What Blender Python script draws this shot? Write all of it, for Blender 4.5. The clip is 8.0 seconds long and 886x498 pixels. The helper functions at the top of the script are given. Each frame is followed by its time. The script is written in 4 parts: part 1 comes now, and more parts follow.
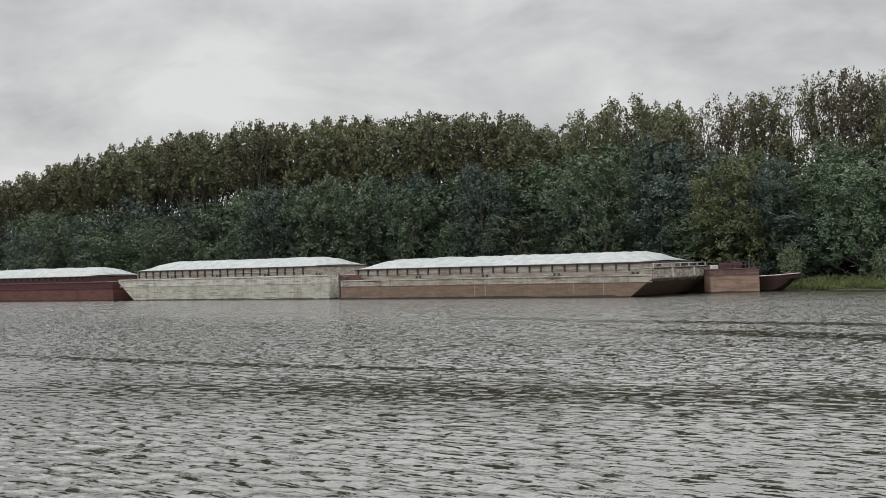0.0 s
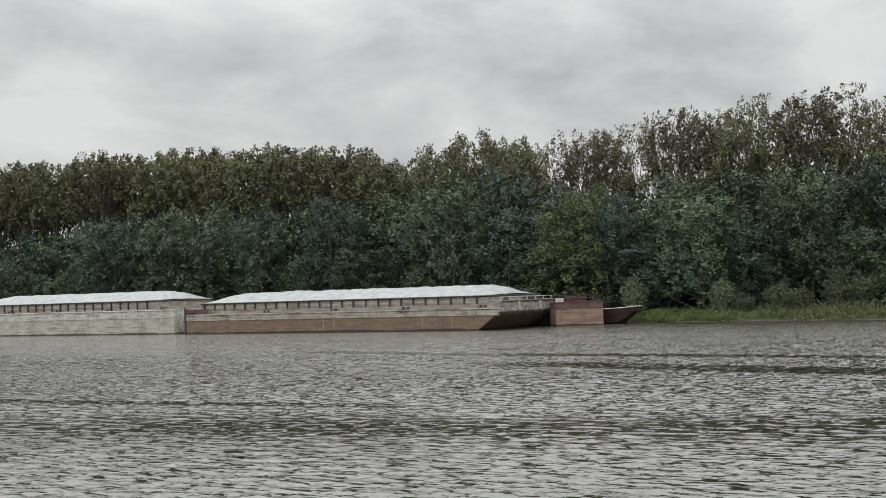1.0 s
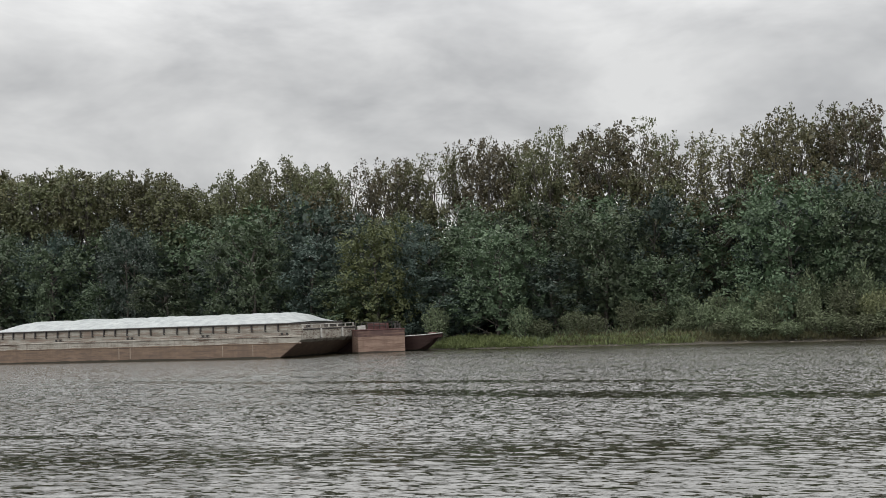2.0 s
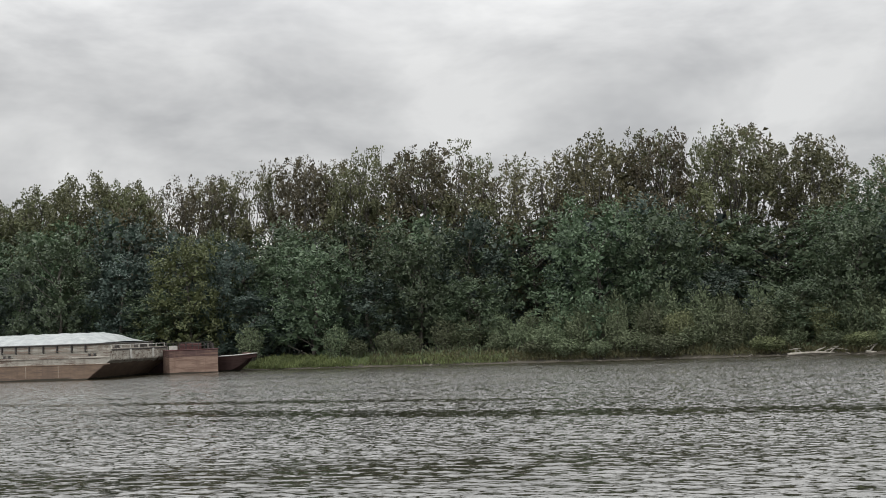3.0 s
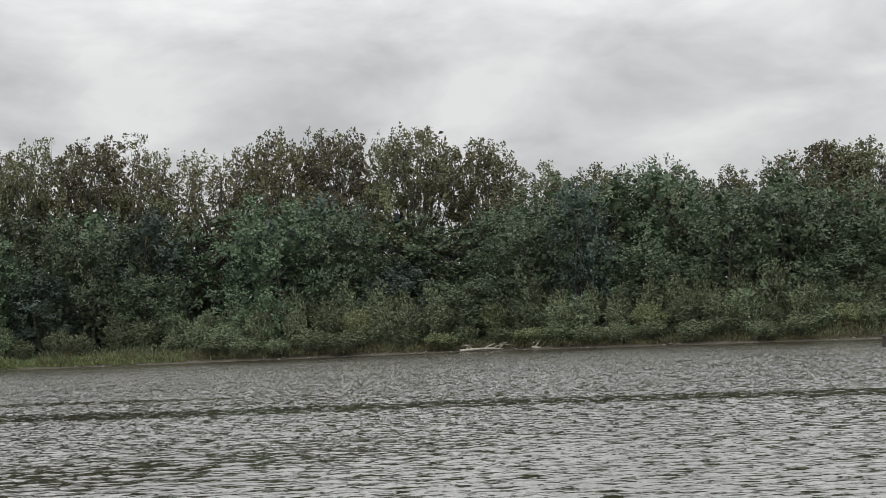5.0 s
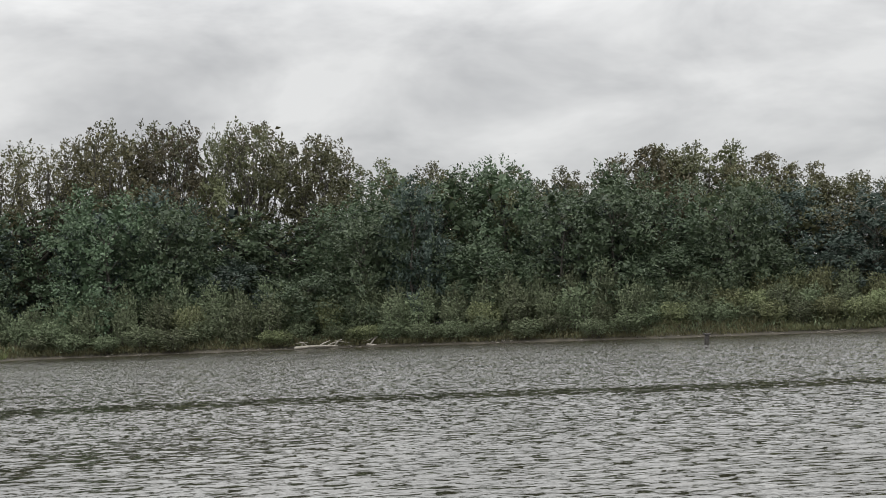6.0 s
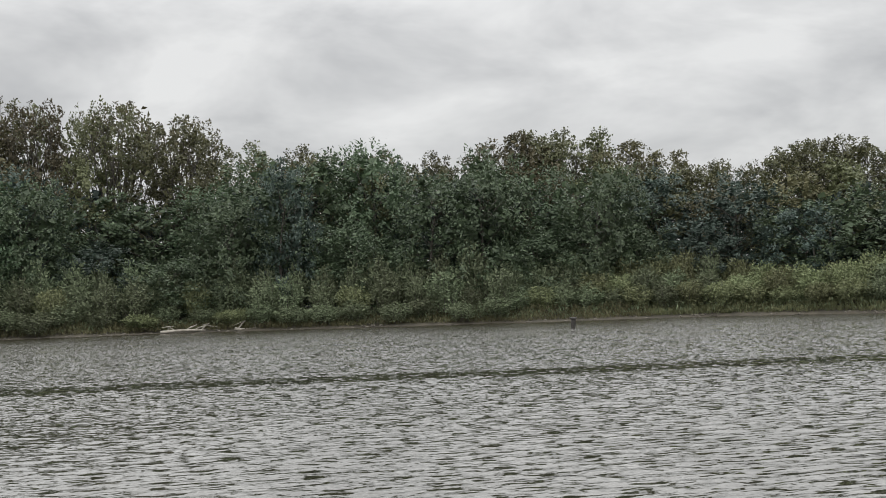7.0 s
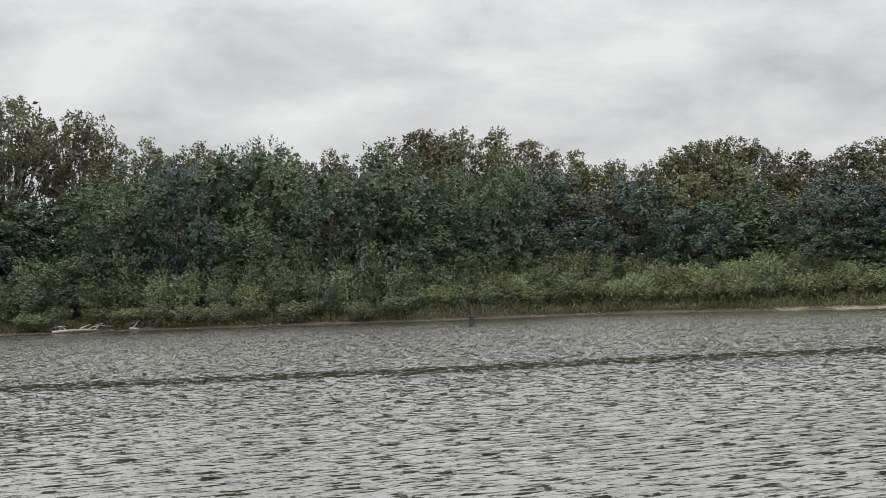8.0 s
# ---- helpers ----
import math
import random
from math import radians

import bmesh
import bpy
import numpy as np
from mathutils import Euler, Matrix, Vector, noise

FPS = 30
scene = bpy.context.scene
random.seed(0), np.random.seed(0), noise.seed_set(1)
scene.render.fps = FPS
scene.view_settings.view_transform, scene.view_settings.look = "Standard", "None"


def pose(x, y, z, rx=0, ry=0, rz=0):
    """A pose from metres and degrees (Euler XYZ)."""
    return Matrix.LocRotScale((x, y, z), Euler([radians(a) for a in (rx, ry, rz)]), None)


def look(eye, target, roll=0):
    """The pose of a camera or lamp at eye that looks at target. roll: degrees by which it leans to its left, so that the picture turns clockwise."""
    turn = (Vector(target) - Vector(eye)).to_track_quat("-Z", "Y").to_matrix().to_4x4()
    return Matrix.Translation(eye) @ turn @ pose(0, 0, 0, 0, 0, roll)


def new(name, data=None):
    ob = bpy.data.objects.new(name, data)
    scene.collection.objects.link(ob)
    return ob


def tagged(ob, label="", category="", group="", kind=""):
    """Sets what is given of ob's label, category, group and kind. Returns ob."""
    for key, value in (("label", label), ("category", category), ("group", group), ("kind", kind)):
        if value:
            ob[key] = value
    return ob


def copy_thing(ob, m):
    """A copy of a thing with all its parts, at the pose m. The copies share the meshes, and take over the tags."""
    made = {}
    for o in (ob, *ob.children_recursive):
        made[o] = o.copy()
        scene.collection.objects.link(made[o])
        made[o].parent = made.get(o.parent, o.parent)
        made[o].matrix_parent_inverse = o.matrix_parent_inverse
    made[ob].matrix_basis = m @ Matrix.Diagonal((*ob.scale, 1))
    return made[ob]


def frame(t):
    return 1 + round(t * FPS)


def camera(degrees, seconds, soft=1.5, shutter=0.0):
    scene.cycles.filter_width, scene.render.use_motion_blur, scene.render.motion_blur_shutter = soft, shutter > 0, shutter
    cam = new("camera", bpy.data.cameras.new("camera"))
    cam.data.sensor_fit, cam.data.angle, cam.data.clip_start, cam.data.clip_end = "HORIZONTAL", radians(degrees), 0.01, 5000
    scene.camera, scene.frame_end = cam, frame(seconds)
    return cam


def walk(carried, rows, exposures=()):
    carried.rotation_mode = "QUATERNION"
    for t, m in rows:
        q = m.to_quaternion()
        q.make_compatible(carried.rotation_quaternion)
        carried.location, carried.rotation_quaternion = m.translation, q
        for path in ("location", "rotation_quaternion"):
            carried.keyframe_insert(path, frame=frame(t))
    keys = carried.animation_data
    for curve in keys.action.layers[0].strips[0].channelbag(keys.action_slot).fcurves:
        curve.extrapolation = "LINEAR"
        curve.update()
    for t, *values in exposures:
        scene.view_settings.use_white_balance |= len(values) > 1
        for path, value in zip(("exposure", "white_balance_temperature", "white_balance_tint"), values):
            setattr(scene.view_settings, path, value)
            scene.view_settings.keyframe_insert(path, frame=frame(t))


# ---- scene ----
# ---- camera and walk ----
cam = camera(38.54, 8.0, soft=0.8)
EYE = (0.0, 0.0, 4.79)
# seconds, heading to the right of +y, upward tilt, roll (degrees)
TURNS = [
    (0.0, -38.379, 0.758, -1.592), (0.5, -34.946, 1.416, -1.587), (1.0, -31.514, 2.082, -1.735),
    (1.5, -27.144, 2.537, -1.704), (1.7, -25.295, 2.715, -1.848), (2.8, -15.765, 3.669, -1.929),
    (3.0, -14.203, 3.640, -2.004), (3.5, -9.704, 3.480, -2.010), (4.0, -6.379, 3.344, -2.130),
    (4.2, -5.090, 3.323, -2.150), (5.3, 2.443, 2.888, -2.440), (5.5, 4.016, 2.803, -2.440),
    (6.0, 7.621, 2.616, -2.090), (6.5, 10.556, 2.123, -2.069), (7.0, 13.466, 1.696, -1.934),
    (7.5, 16.030, 1.608, -1.899), (8.0, 18.034, 1.480, -1.978)]


def aim(heading, tilt, roll):
    h, e = radians(heading), radians(tilt)
    d = Vector((math.sin(h) * math.cos(e), math.cos(h) * math.cos(e), math.sin(e)))
    return look(EYE, Vector(EYE) + d * 100, roll)


walk(cam, [(t, aim(h, e, r)) for t, h, e, r in TURNS],
     exposures=[(0.0, -0.03), (4.0, 0.02), (6.0, 0.06), (8.0, 0.13)])

# ---- overcast sky and a weak, wide sun ----
SUN_ELEV, SUN_AZ = radians(38), radians(205)
world = bpy.data.worlds.new("overcast_sky")
scene.world = world
world.use_nodes = True
wn, wl = world.node_tree.nodes, world.node_tree.links
wn.clear()
w_out = wn.new("ShaderNodeOutputWorld")
w_bg = wn.new("ShaderNodeBackground")
w_sky = wn.new("ShaderNodeTexSky")
w_sky.sky_type, w_sky.sun_disc = "NISHITA", False
w_sky.sun_elevation, w_sky.sun_rotation = SUN_ELEV, SUN_AZ
w_dim = wn.new("ShaderNodeVectorMath")
w_dim.operation = "SCALE"
w_dim.inputs["Scale"].default_value = 0.9
w_tc = wn.new("ShaderNodeTexCoord")
w_map = wn.new("ShaderNodeMapping")
w_map.inputs["Scale"].default_value = (3.8, 3.8, 9.0)
w_map.inputs["Location"].default_value = (3.1, 0.4, 0.2)
w_noise = wn.new("ShaderNodeTexNoise")
w_noise.inputs["Scale"].default_value = 1.5
w_noise.inputs["Detail"].default_value = 5.0
w_noise.inputs["Roughness"].default_value = 0.56
w_noise.inputs["Distortion"].default_value = 0.25
w_ramp = wn.new("ShaderNodeValToRGB")
w_ramp.color_ramp.elements[0].position, w_ramp.color_ramp.elements[0].color = 0.35, (4.65, 4.68, 4.74, 1)
w_ramp.color_ramp.elements[1].position, w_ramp.color_ramp.elements[1].color = 0.65, (7.25, 7.25, 7.2, 1)
w_mix = wn.new("ShaderNodeMixRGB")
w_mix.inputs["Fac"].default_value = 0.95
wl.new(w_tc.outputs["Generated"], w_map.inputs["Vector"])
wl.new(w_map.outputs["Vector"], w_noise.inputs["Vector"])
wl.new(w_noise.outputs["Fac"], w_ramp.inputs["Fac"])
wl.new(w_sky.outputs["Color"], w_dim.inputs[0])
wl.new(w_dim.outputs["Vector"], w_mix.inputs["Color1"])
# an overcast sky is brighter overhead than at the horizon
w_sep = wn.new("ShaderNodeSeparateXYZ")
wl.new(w_tc.outputs["Generated"], w_sep.inputs[0])
w_grade = wn.new("ShaderNodeMapRange")
w_grade.inputs["From Min"].default_value, w_grade.inputs["From Max"].default_value = 0.18, 0.5
w_grade.interpolation_type = "SMOOTHSTEP"
w_grade.inputs["To Min"].default_value, w_grade.inputs["To Max"].default_value = 1.04, 3.9
wl.new(w_sep.outputs["Z"], w_grade.inputs["Value"])
w_lift = wn.new("ShaderNodeVectorMath")
w_lift.operation = "SCALE"
wl.new(w_ramp.outputs["Color"], w_lift.inputs[0])
wl.new(w_grade.outputs["Result"], w_lift.inputs["Scale"])
wl.new(w_lift.outputs["Vector"], w_mix.inputs["Color2"])
wl.new(w_mix.outputs["Color"], w_bg.inputs["Color"])
w_bg.inputs["Strength"].default_value = 0.1
wl.new(w_bg.outputs["Background"], w_out.inputs["Surface"])

sun = new("sun", bpy.data.lights.new("sun", "SUN"))
sun.data.energy, sun.data.angle, sun.data.color = 0.45, radians(40), (1.0, 0.96, 0.9)
sun.matrix_world = look((-75, -110, 105), (0, 0, 0))


# ---- materials ----
def material(name, rough=0.7, metal=0.0):
    m = bpy.data.materials.new(name)
    m.use_nodes = True
    n, l = m.node_tree.nodes, m.node_tree.links
    b = n["Principled BSDF"]
    b.inputs["Roughness"].default_value, b.inputs["Metallic"].default_value = rough, metal
    return m, n, l, b


def noise_node(n, l, vector, scale, detail=4.0, rough=0.55):
    t = n.new("ShaderNodeTexNoise")
    t.inputs["Scale"].default_value, t.inputs["Detail"].default_value = scale, detail
    t.inputs["Roughness"].default_value = rough
    if vector is not None:
        l.new(vector, t.inputs["Vector"])
    return t.outputs["Fac"]


def ramp_node(n, l, fac, stops):
    r = n.new("ShaderNodeValToRGB")
    e = r.color_ramp.elements
    while len(e) < len(stops):
        e.new(0.5)
    for i, (p, c) in enumerate(stops):
        e[i].position, e[i].color = p, (*c, 1)
    l.new(fac, r.inputs["Fac"])
    return r.outputs["Color"]


def mix_node(n, l, fac, a, b, kind="MIX"):
    x = n.new("ShaderNodeMixRGB")
    x.blend_type = kind
    for socket, v in (("Fac", fac), ("Color1", a), ("Color2", b)):
        if isinstance(v, (int, float)):
            x.inputs[socket].default_value = v
        elif isinstance(v, tuple):
            x.inputs[socket].default_value = (*v, 1)
        else:
            l.new(v, x.inputs[socket])
    return x.outputs["Color"]


def math_node(n, l, op, a, b=None):
    x = n.new("ShaderNodeMath")
    x.operation = op
    for i, v in enumerate((a, b)):
        if v is None:
            continue
        if isinstance(v, (int, float)):
            x.inputs[i].default_value = v
        else:
            l.new(v, x.inputs[i])
    return x.outputs[0]


def bump_node(n, l, height, strength, distance, b):
    x = n.new("ShaderNodeBump")
    x.inputs["Distance"].default_value = distance
    if isinstance(strength, (int, float)):
        x.inputs["Strength"].default_value = strength
    else:
        l.new(strength, x.inputs["Strength"])
    l.new(height, x.inputs["Height"])
    l.new(x.outputs["Normal"], b.inputs["Normal"])


def coords(n, l, scale=(1, 1, 1)):
    t = n.new("ShaderNodeTexCoord")
    m = n.new("ShaderNodeMapping")
    m.inputs["Scale"].default_value = scale
    l.new(t.outputs["Object"], m.inputs["Vector"])
    return m.outputs["Vector"]


def leaf_material(name, dark, mid, light, rough=0.5, patchy=0.25, thin=0.18):
    """Foliage: leaves, boughs and whole plants differ a little; thin leaves pass some light."""
    m, n, l, b = material(name, rough)
    b.inputs["Specular IOR Level"].default_value = 0.28
    geo = n.new("ShaderNodeNewGeometry")
    info = n.new("ShaderNodeObjectInfo")
    col = ramp_node(n, l, geo.outputs["Random Per Island"], [(0.0, dark), (0.6, mid), (1.0, light)])
    lo = 1 - patchy
    patch = ramp_node(n, l, noise_node(n, l, coords(n, l), 0.34, 3.0), [(0.36, (lo, lo, lo)), (0.64, (1.1, 1.1, 1.1))])
    hue = n.new("ShaderNodeHueSaturation")
    l.new(math_node(n, l, "ADD", math_node(n, l, "MULTIPLY", info.outputs["Random"], 0.045), 0.462), hue.inputs["Hue"])
    val = math_node(n, l, "ADD", math_node(n, l, "MULTIPLY", info.outputs["Random"], 0.6), 0.68)
    l.new(math_node(n, l, "MULTIPLY", val, patch), hue.inputs["Value"])
    l.new(col, hue.inputs["Color"])
    l.new(hue.outputs["Color"], b.inputs["Base Color"])
    tr = n.new("ShaderNodeBsdfTranslucent")
    l.new(hue.outputs["Color"], tr.inputs["Color"])
    mx = n.new("ShaderNodeMixShader")
    mx.inputs["Fac"].default_value = thin
    l.new(b.outputs["BSDF"], mx.inputs[1])
    l.new(tr.outputs["BSDF"], mx.inputs[2])
    l.new(mx.outputs["Shader"], n["Material Output"].inputs["Surface"])
    return m


def steel_material(name, low, high, split, rust, wear=0.5):
    """Painted hull plating: one coat below the split height, another above, scuffs, streaks and rust."""
    m, n, l, b = material(name, 0.75)
    b.inputs["Specular IOR Level"].default_value = 0.25
    v = coords(n, l)
    sep = n.new("ShaderNodeSeparateXYZ")
    l.new(v, sep.inputs[0])
    edge = noise_node(n, l, coords(n, l, (0.15, 1, 1)), 1.5, 5.0)
    z = math_node(n, l, "ADD", sep.outputs["Z"], math_node(n, l, "MULTIPLY", math_node(n, l, "SUBTRACT", edge, 0.5), 0.5))
    fac = math_node(n, l, "GREATER_THAN", z, split)
    base = mix_node(n, l, fac, low, high)
    grain = noise_node(n, l, coords(n, l, (0.35, 1, 1.6)), 1.3, 8.0, 0.65)
    base = mix_node(n, l, 0.55, base, ramp_node(n, l, grain, [(0.3, (0.36, 0.34, 0.32)), (0.65, (1, 1, 1))]), "MULTIPLY")
    scuff = noise_node(n, l, coords(n, l, (0.16, 1, 3.6)), 1.3, 7.0, 0.72)
    base = mix_node(n, l, ramp_node(n, l, scuff, [(0.585 - 0.1 * wear, (0, 0, 0)), (0.615 - 0.1 * wear, (1, 1, 1))]), base, rust)
    run = noise_node(n, l, coords(n, l, (2.2, 2.2, 0.12)), 1.0, 4.0)
    base = mix_node(n, l, math_node(n, l, "MULTIPLY", ramp_node(n, l, run, [(0.5, (0, 0, 0)), (0.72, (1, 1, 1))]), 0.45), base, rust)
    wave = n.new("ShaderNodeTexWave")
    wave.wave_type, wave.bands_direction, wave.wave_profile = "BANDS", "X", "SAW"
    wave.inputs["Scale"].default_value = 0.13
    l.new(v, wave.inputs["Vector"])
    seam = ramp_node(n, l, wave.outputs["Fac"], [(0.0, (0.72, 0.72, 0.72)), (0.02, (1, 1, 1))])
    base = mix_node(n, l, 0.6, base, seam, "MULTIPLY")
    blot = noise_node(n, l, coords(n, l, (0.5, 1, 0.9)), 0.8, 6.0, 0.7)
    base = mix_node(n, l, math_node(n, l, "MULTIPLY", ramp_node(n, l, blot, [(0.5, (0, 0, 0)), (0.62, (1, 1, 1))]), 0.55), base, rust)
    wet = math_node(n, l, "LESS_THAN", z, 0.2)
    base = mix_node(n, l, math_node(n, l, "MULTIPLY", wet, 0.85), base, (0.022, 0.024, 0.018))
    l.new(base, b.inputs["Base Color"])
    bump_node(n, l, noise_node(n, l, coords(n, l, (0.5, 1, 0.8)), 0.9, 6.0), 0.5, 0.05, b)
    return m


def plain_material(name, c1, c2, scale=3.0, rough=0.7, metal=0.0, bump=0.3):
    m, n, l, b = material(name, rough, metal)
    v = coords(n, l)
    fine = noise_node(n, l, v, scale * 6, 4.0)
    col = ramp_node(n, l, noise_node(n, l, v, scale, 5.0), [(0.35, c1), (0.65, c2)])
    col = mix_node(n, l, 0.35, col, ramp_node(n, l, fine, [(0.3, (0.4, 0.4, 0.4)), (0.7, (1, 1, 1))]), "MULTIPLY")
    l.new(col, b.inputs["Base Color"])
    bump_node(n, l, fine, bump, 0.03, b)
    return m


def water_material():
    m, n, l, b = material("river_water", 0.05)
    v = coords(n, l)
    sep = n.new("ShaderNodeSeparateXYZ")
    l.new(v, sep.inputs[0])
    silt = noise_node(n, l, v, 0.03, 3.0)
    l.new(ramp_node(n, l, silt, [(0.3, (0.022, 0.02, 0.013)), (0.7, (0.03, 0.0275, 0.018))]), b.inputs["Base Color"])
    b.inputs["IOR"].default_value = 1.4
    b.inputs["Specular IOR Level"].default_value = 0.8

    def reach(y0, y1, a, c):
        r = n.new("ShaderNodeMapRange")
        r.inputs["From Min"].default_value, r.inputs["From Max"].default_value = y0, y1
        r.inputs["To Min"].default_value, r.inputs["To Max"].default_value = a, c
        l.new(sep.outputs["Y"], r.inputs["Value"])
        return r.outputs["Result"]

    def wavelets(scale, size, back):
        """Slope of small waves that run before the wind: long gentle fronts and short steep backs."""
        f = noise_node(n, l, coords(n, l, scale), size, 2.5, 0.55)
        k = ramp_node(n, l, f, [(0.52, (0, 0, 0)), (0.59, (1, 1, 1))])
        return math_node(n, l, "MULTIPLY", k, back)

    # sized by distance from the camera: hand-sized wavelets near its bank, longer ones out in the open stream
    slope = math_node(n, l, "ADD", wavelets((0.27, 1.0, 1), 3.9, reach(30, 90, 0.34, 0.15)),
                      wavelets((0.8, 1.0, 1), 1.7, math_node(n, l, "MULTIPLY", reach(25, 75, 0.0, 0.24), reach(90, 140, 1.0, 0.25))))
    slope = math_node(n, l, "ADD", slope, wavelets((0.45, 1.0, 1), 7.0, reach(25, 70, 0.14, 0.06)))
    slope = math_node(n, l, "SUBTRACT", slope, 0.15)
    gust = noise_node(n, l, coords(n, l, (0.03, 0.11, 1)), 1.0, 3.0)
    gust = ramp_node(n, l, gust, [(0.35, (0.75, 0.75, 0.75)), (0.65, (1.1, 1.1, 1.1))])
    bend = math_node(n, l, "ADD", math_node(n, l, "SINE", math_node(n, l, "MULTIPLY", sep.outputs["X"], 0.06)),
                     math_node(n, l, "MULTIPLY", math_node(n, l, "SINE", math_node(n, l, "ADD", math_node(n, l, "MULTIPLY", sep.outputs["X"], 0.17), 1.0)), 0.5))

    def wake(y0, slope, half, x0, x1):
        line = math_node(n, l, "ADD", math_node(n, l, "MULTIPLY", sep.outputs["X"], slope), y0)
        off = math_node(n, l, "ABSOLUTE", math_node(n, l, "SUBTRACT", sep.outputs["Y"], math_node(n, l, "ADD", line, bend)))
        f = math_node(n, l, "MAXIMUM", math_node(n, l, "SUBTRACT", 1.0, math_node(n, l, "DIVIDE", off, half)), 0.0)
        start = math_node(n, l, "MULTIPLY", math_node(n, l, "SUBTRACT", sep.outputs["X"], x0), 0.08)
        end = math_node(n, l, "MULTIPLY", math_node(n, l, "SUBTRACT", x1, sep.outputs["X"]), 0.08)
        inside = math_node(n, l, "MINIMUM", math_node(n, l, "MINIMUM", start, end), 1.0)
        return math_node(n, l, "MULTIPLY", math_node(n, l, "MULTIPLY", f, 1.6), math_node(n, l, "MAXIMUM", inside, 0.0))

    band = math_node(n, l, "ADD", wake(69.0, -0.165, 3.4, -48, 130), wake(49.5, 0.09, 1.3, -80, -25))
    band = math_node(n, l, "ADD", band, math_node(n, l, "MULTIPLY", wake(83.0, -0.1, 2.4, -75, -8), 0.8))
    band = math_node(n, l, "ADD", band, math_node(n, l, "MULTIPLY", wake(46.9, 0.3, 8.5, -60, 4), 0.5))
    torn = noise_node(n, l, coords(n, l, (1.0, 1.0, 1)), 1.5, 3.0, 0.6)
    band = math_node(n, l, "MULTIPLY", band, ramp_node(n, l, torn, [(0.43, (0.0, 0.0, 0.0)), (0.5, (1.4, 1.4, 1.4))]))
    calm = math_node(n, l, "MULTIPLY", gust, math_node(n, l, "MAXIMUM", math_node(n, l, "SUBTRACT", 1.0, band), 0.05))
    fine = n.new("ShaderNodeTexNoise")
    fine.inputs["Scale"].default_value, fine.inputs["Detail"].default_value = 7.0, 2.0
    l.new(v, fine.inputs["Vector"])
    centred = n.new("ShaderNodeVectorMath")
    centred.operation = "MULTIPLY_ADD"
    l.new(fine.outputs["Color"], centred.inputs[0])
    centred.inputs[1].default_value, centred.inputs[2].default_value = (1.0, 1.0, 0.0), (-0.5, -0.5, 0.0)
    jitter = n.new("ShaderNodeVectorMath")
    jitter.operation = "SCALE"
    l.new(centred.outputs[0], jitter.inputs[0])
    # fine slopes grow with distance from the camera's bank, which brightens the far water
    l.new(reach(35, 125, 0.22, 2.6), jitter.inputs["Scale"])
    tilt = n.new("ShaderNodeCombineXYZ")
    l.new(slope, tilt.inputs["Y"])
    both = n.new("ShaderNodeVectorMath")
    l.new(tilt.outputs[0], both.inputs[0])
    l.new(jitter.outputs[0], both.inputs[1])
    scaled = n.new("ShaderNodeVectorMath")
    scaled.operation = "SCALE"
    l.new(both.outputs[0], scaled.inputs[0])
    l.new(calm, scaled.inputs["Scale"])
    geo = n.new("ShaderNodeNewGeometry")
    total = n.new("ShaderNodeVectorMath")
    l.new(geo.outputs["Normal"], total.inputs[0])
    l.new(scaled.outputs[0], total.inputs[1])
    norm = n.new("ShaderNodeVectorMath")
    norm.operation = "NORMALIZE"
    l.new(total.outputs[0], norm.inputs[0])
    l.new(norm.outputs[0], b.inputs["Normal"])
    return m


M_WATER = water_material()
M_GROUND = plain_material("river_mud", (0.032, 0.028, 0.019), (0.07, 0.06, 0.042), 0.6, 0.9)
M_BARK = plain_material("bark", (0.045, 0.04, 0.033), (0.1, 0.09, 0.076), 3.0, 0.9)
M_DRIFT = plain_material("bleached_wood", (0.2, 0.185, 0.155), (0.36, 0.335, 0.29), 2.0, 0.8)
M_POST = plain_material("wet_wood", (0.018, 0.016, 0.014), (0.04, 0.036, 0.032), 5.0, 0.7)
M_LEAF = leaf_material("broad_leaves", (0.047, 0.073, 0.041), (0.062, 0.095, 0.052), (0.096, 0.136, 0.077), 0.5)
M_LEAF_BLUE = leaf_material("blue_green_leaves", (0.041, 0.062, 0.052), (0.052, 0.077, 0.064), (0.08, 0.11, 0.09), 0.5)
M_LEAF_LIGHT = leaf_material("yellow_green_leaves", (0.08, 0.11, 0.044), (0.102, 0.136, 0.056), (0.138, 0.176, 0.08), 0.55)
M_POPLAR = leaf_material("poplar_leaves", (0.07, 0.078, 0.038), (0.09, 0.099, 0.048), (0.118, 0.126, 0.064), 0.55)
M_BRONZE = leaf_material("bronze_leaves", (0.074, 0.072, 0.036), (0.094, 0.09, 0.046), (0.12, 0.113, 0.06), 0.6)
M_WILLOW = leaf_material("willow_leaves", (0.112, 0.144, 0.08), (0.13, 0.164, 0.094), (0.154, 0.19, 0.112), 0.65, 0.15, 0.25)
M_WILLOW_WARM = leaf_material("warm_willow_leaves", (0.142, 0.168, 0.082), (0.158, 0.186, 0.094), (0.178, 0.206, 0.108), 0.65, 0.12, 0.25)
M_WEED = leaf_material("weeds", (0.07, 0.074, 0.034), (0.11, 0.114, 0.054), (0.16, 0.154, 0.082), 0.7)
M_GRASS = leaf_material("fresh_grass", (0.09, 0.122, 0.044), (0.135, 0.172, 0.066), (0.18, 0.225, 0.096), 0.6)
# shade deep in the wood, put into the leaf colour
M_SHADE_LEAF = leaf_material("deep_woods", (0.012, 0.02, 0.02), (0.022, 0.033, 0.03), (0.042, 0.055, 0.046), 0.6)
M_HULL_RED = steel_material("maroon_hull", (0.12, 0.052, 0.042), (0.07, 0.021, 0.026), 2.0, (0.06, 0.03, 0.027), 0.2)
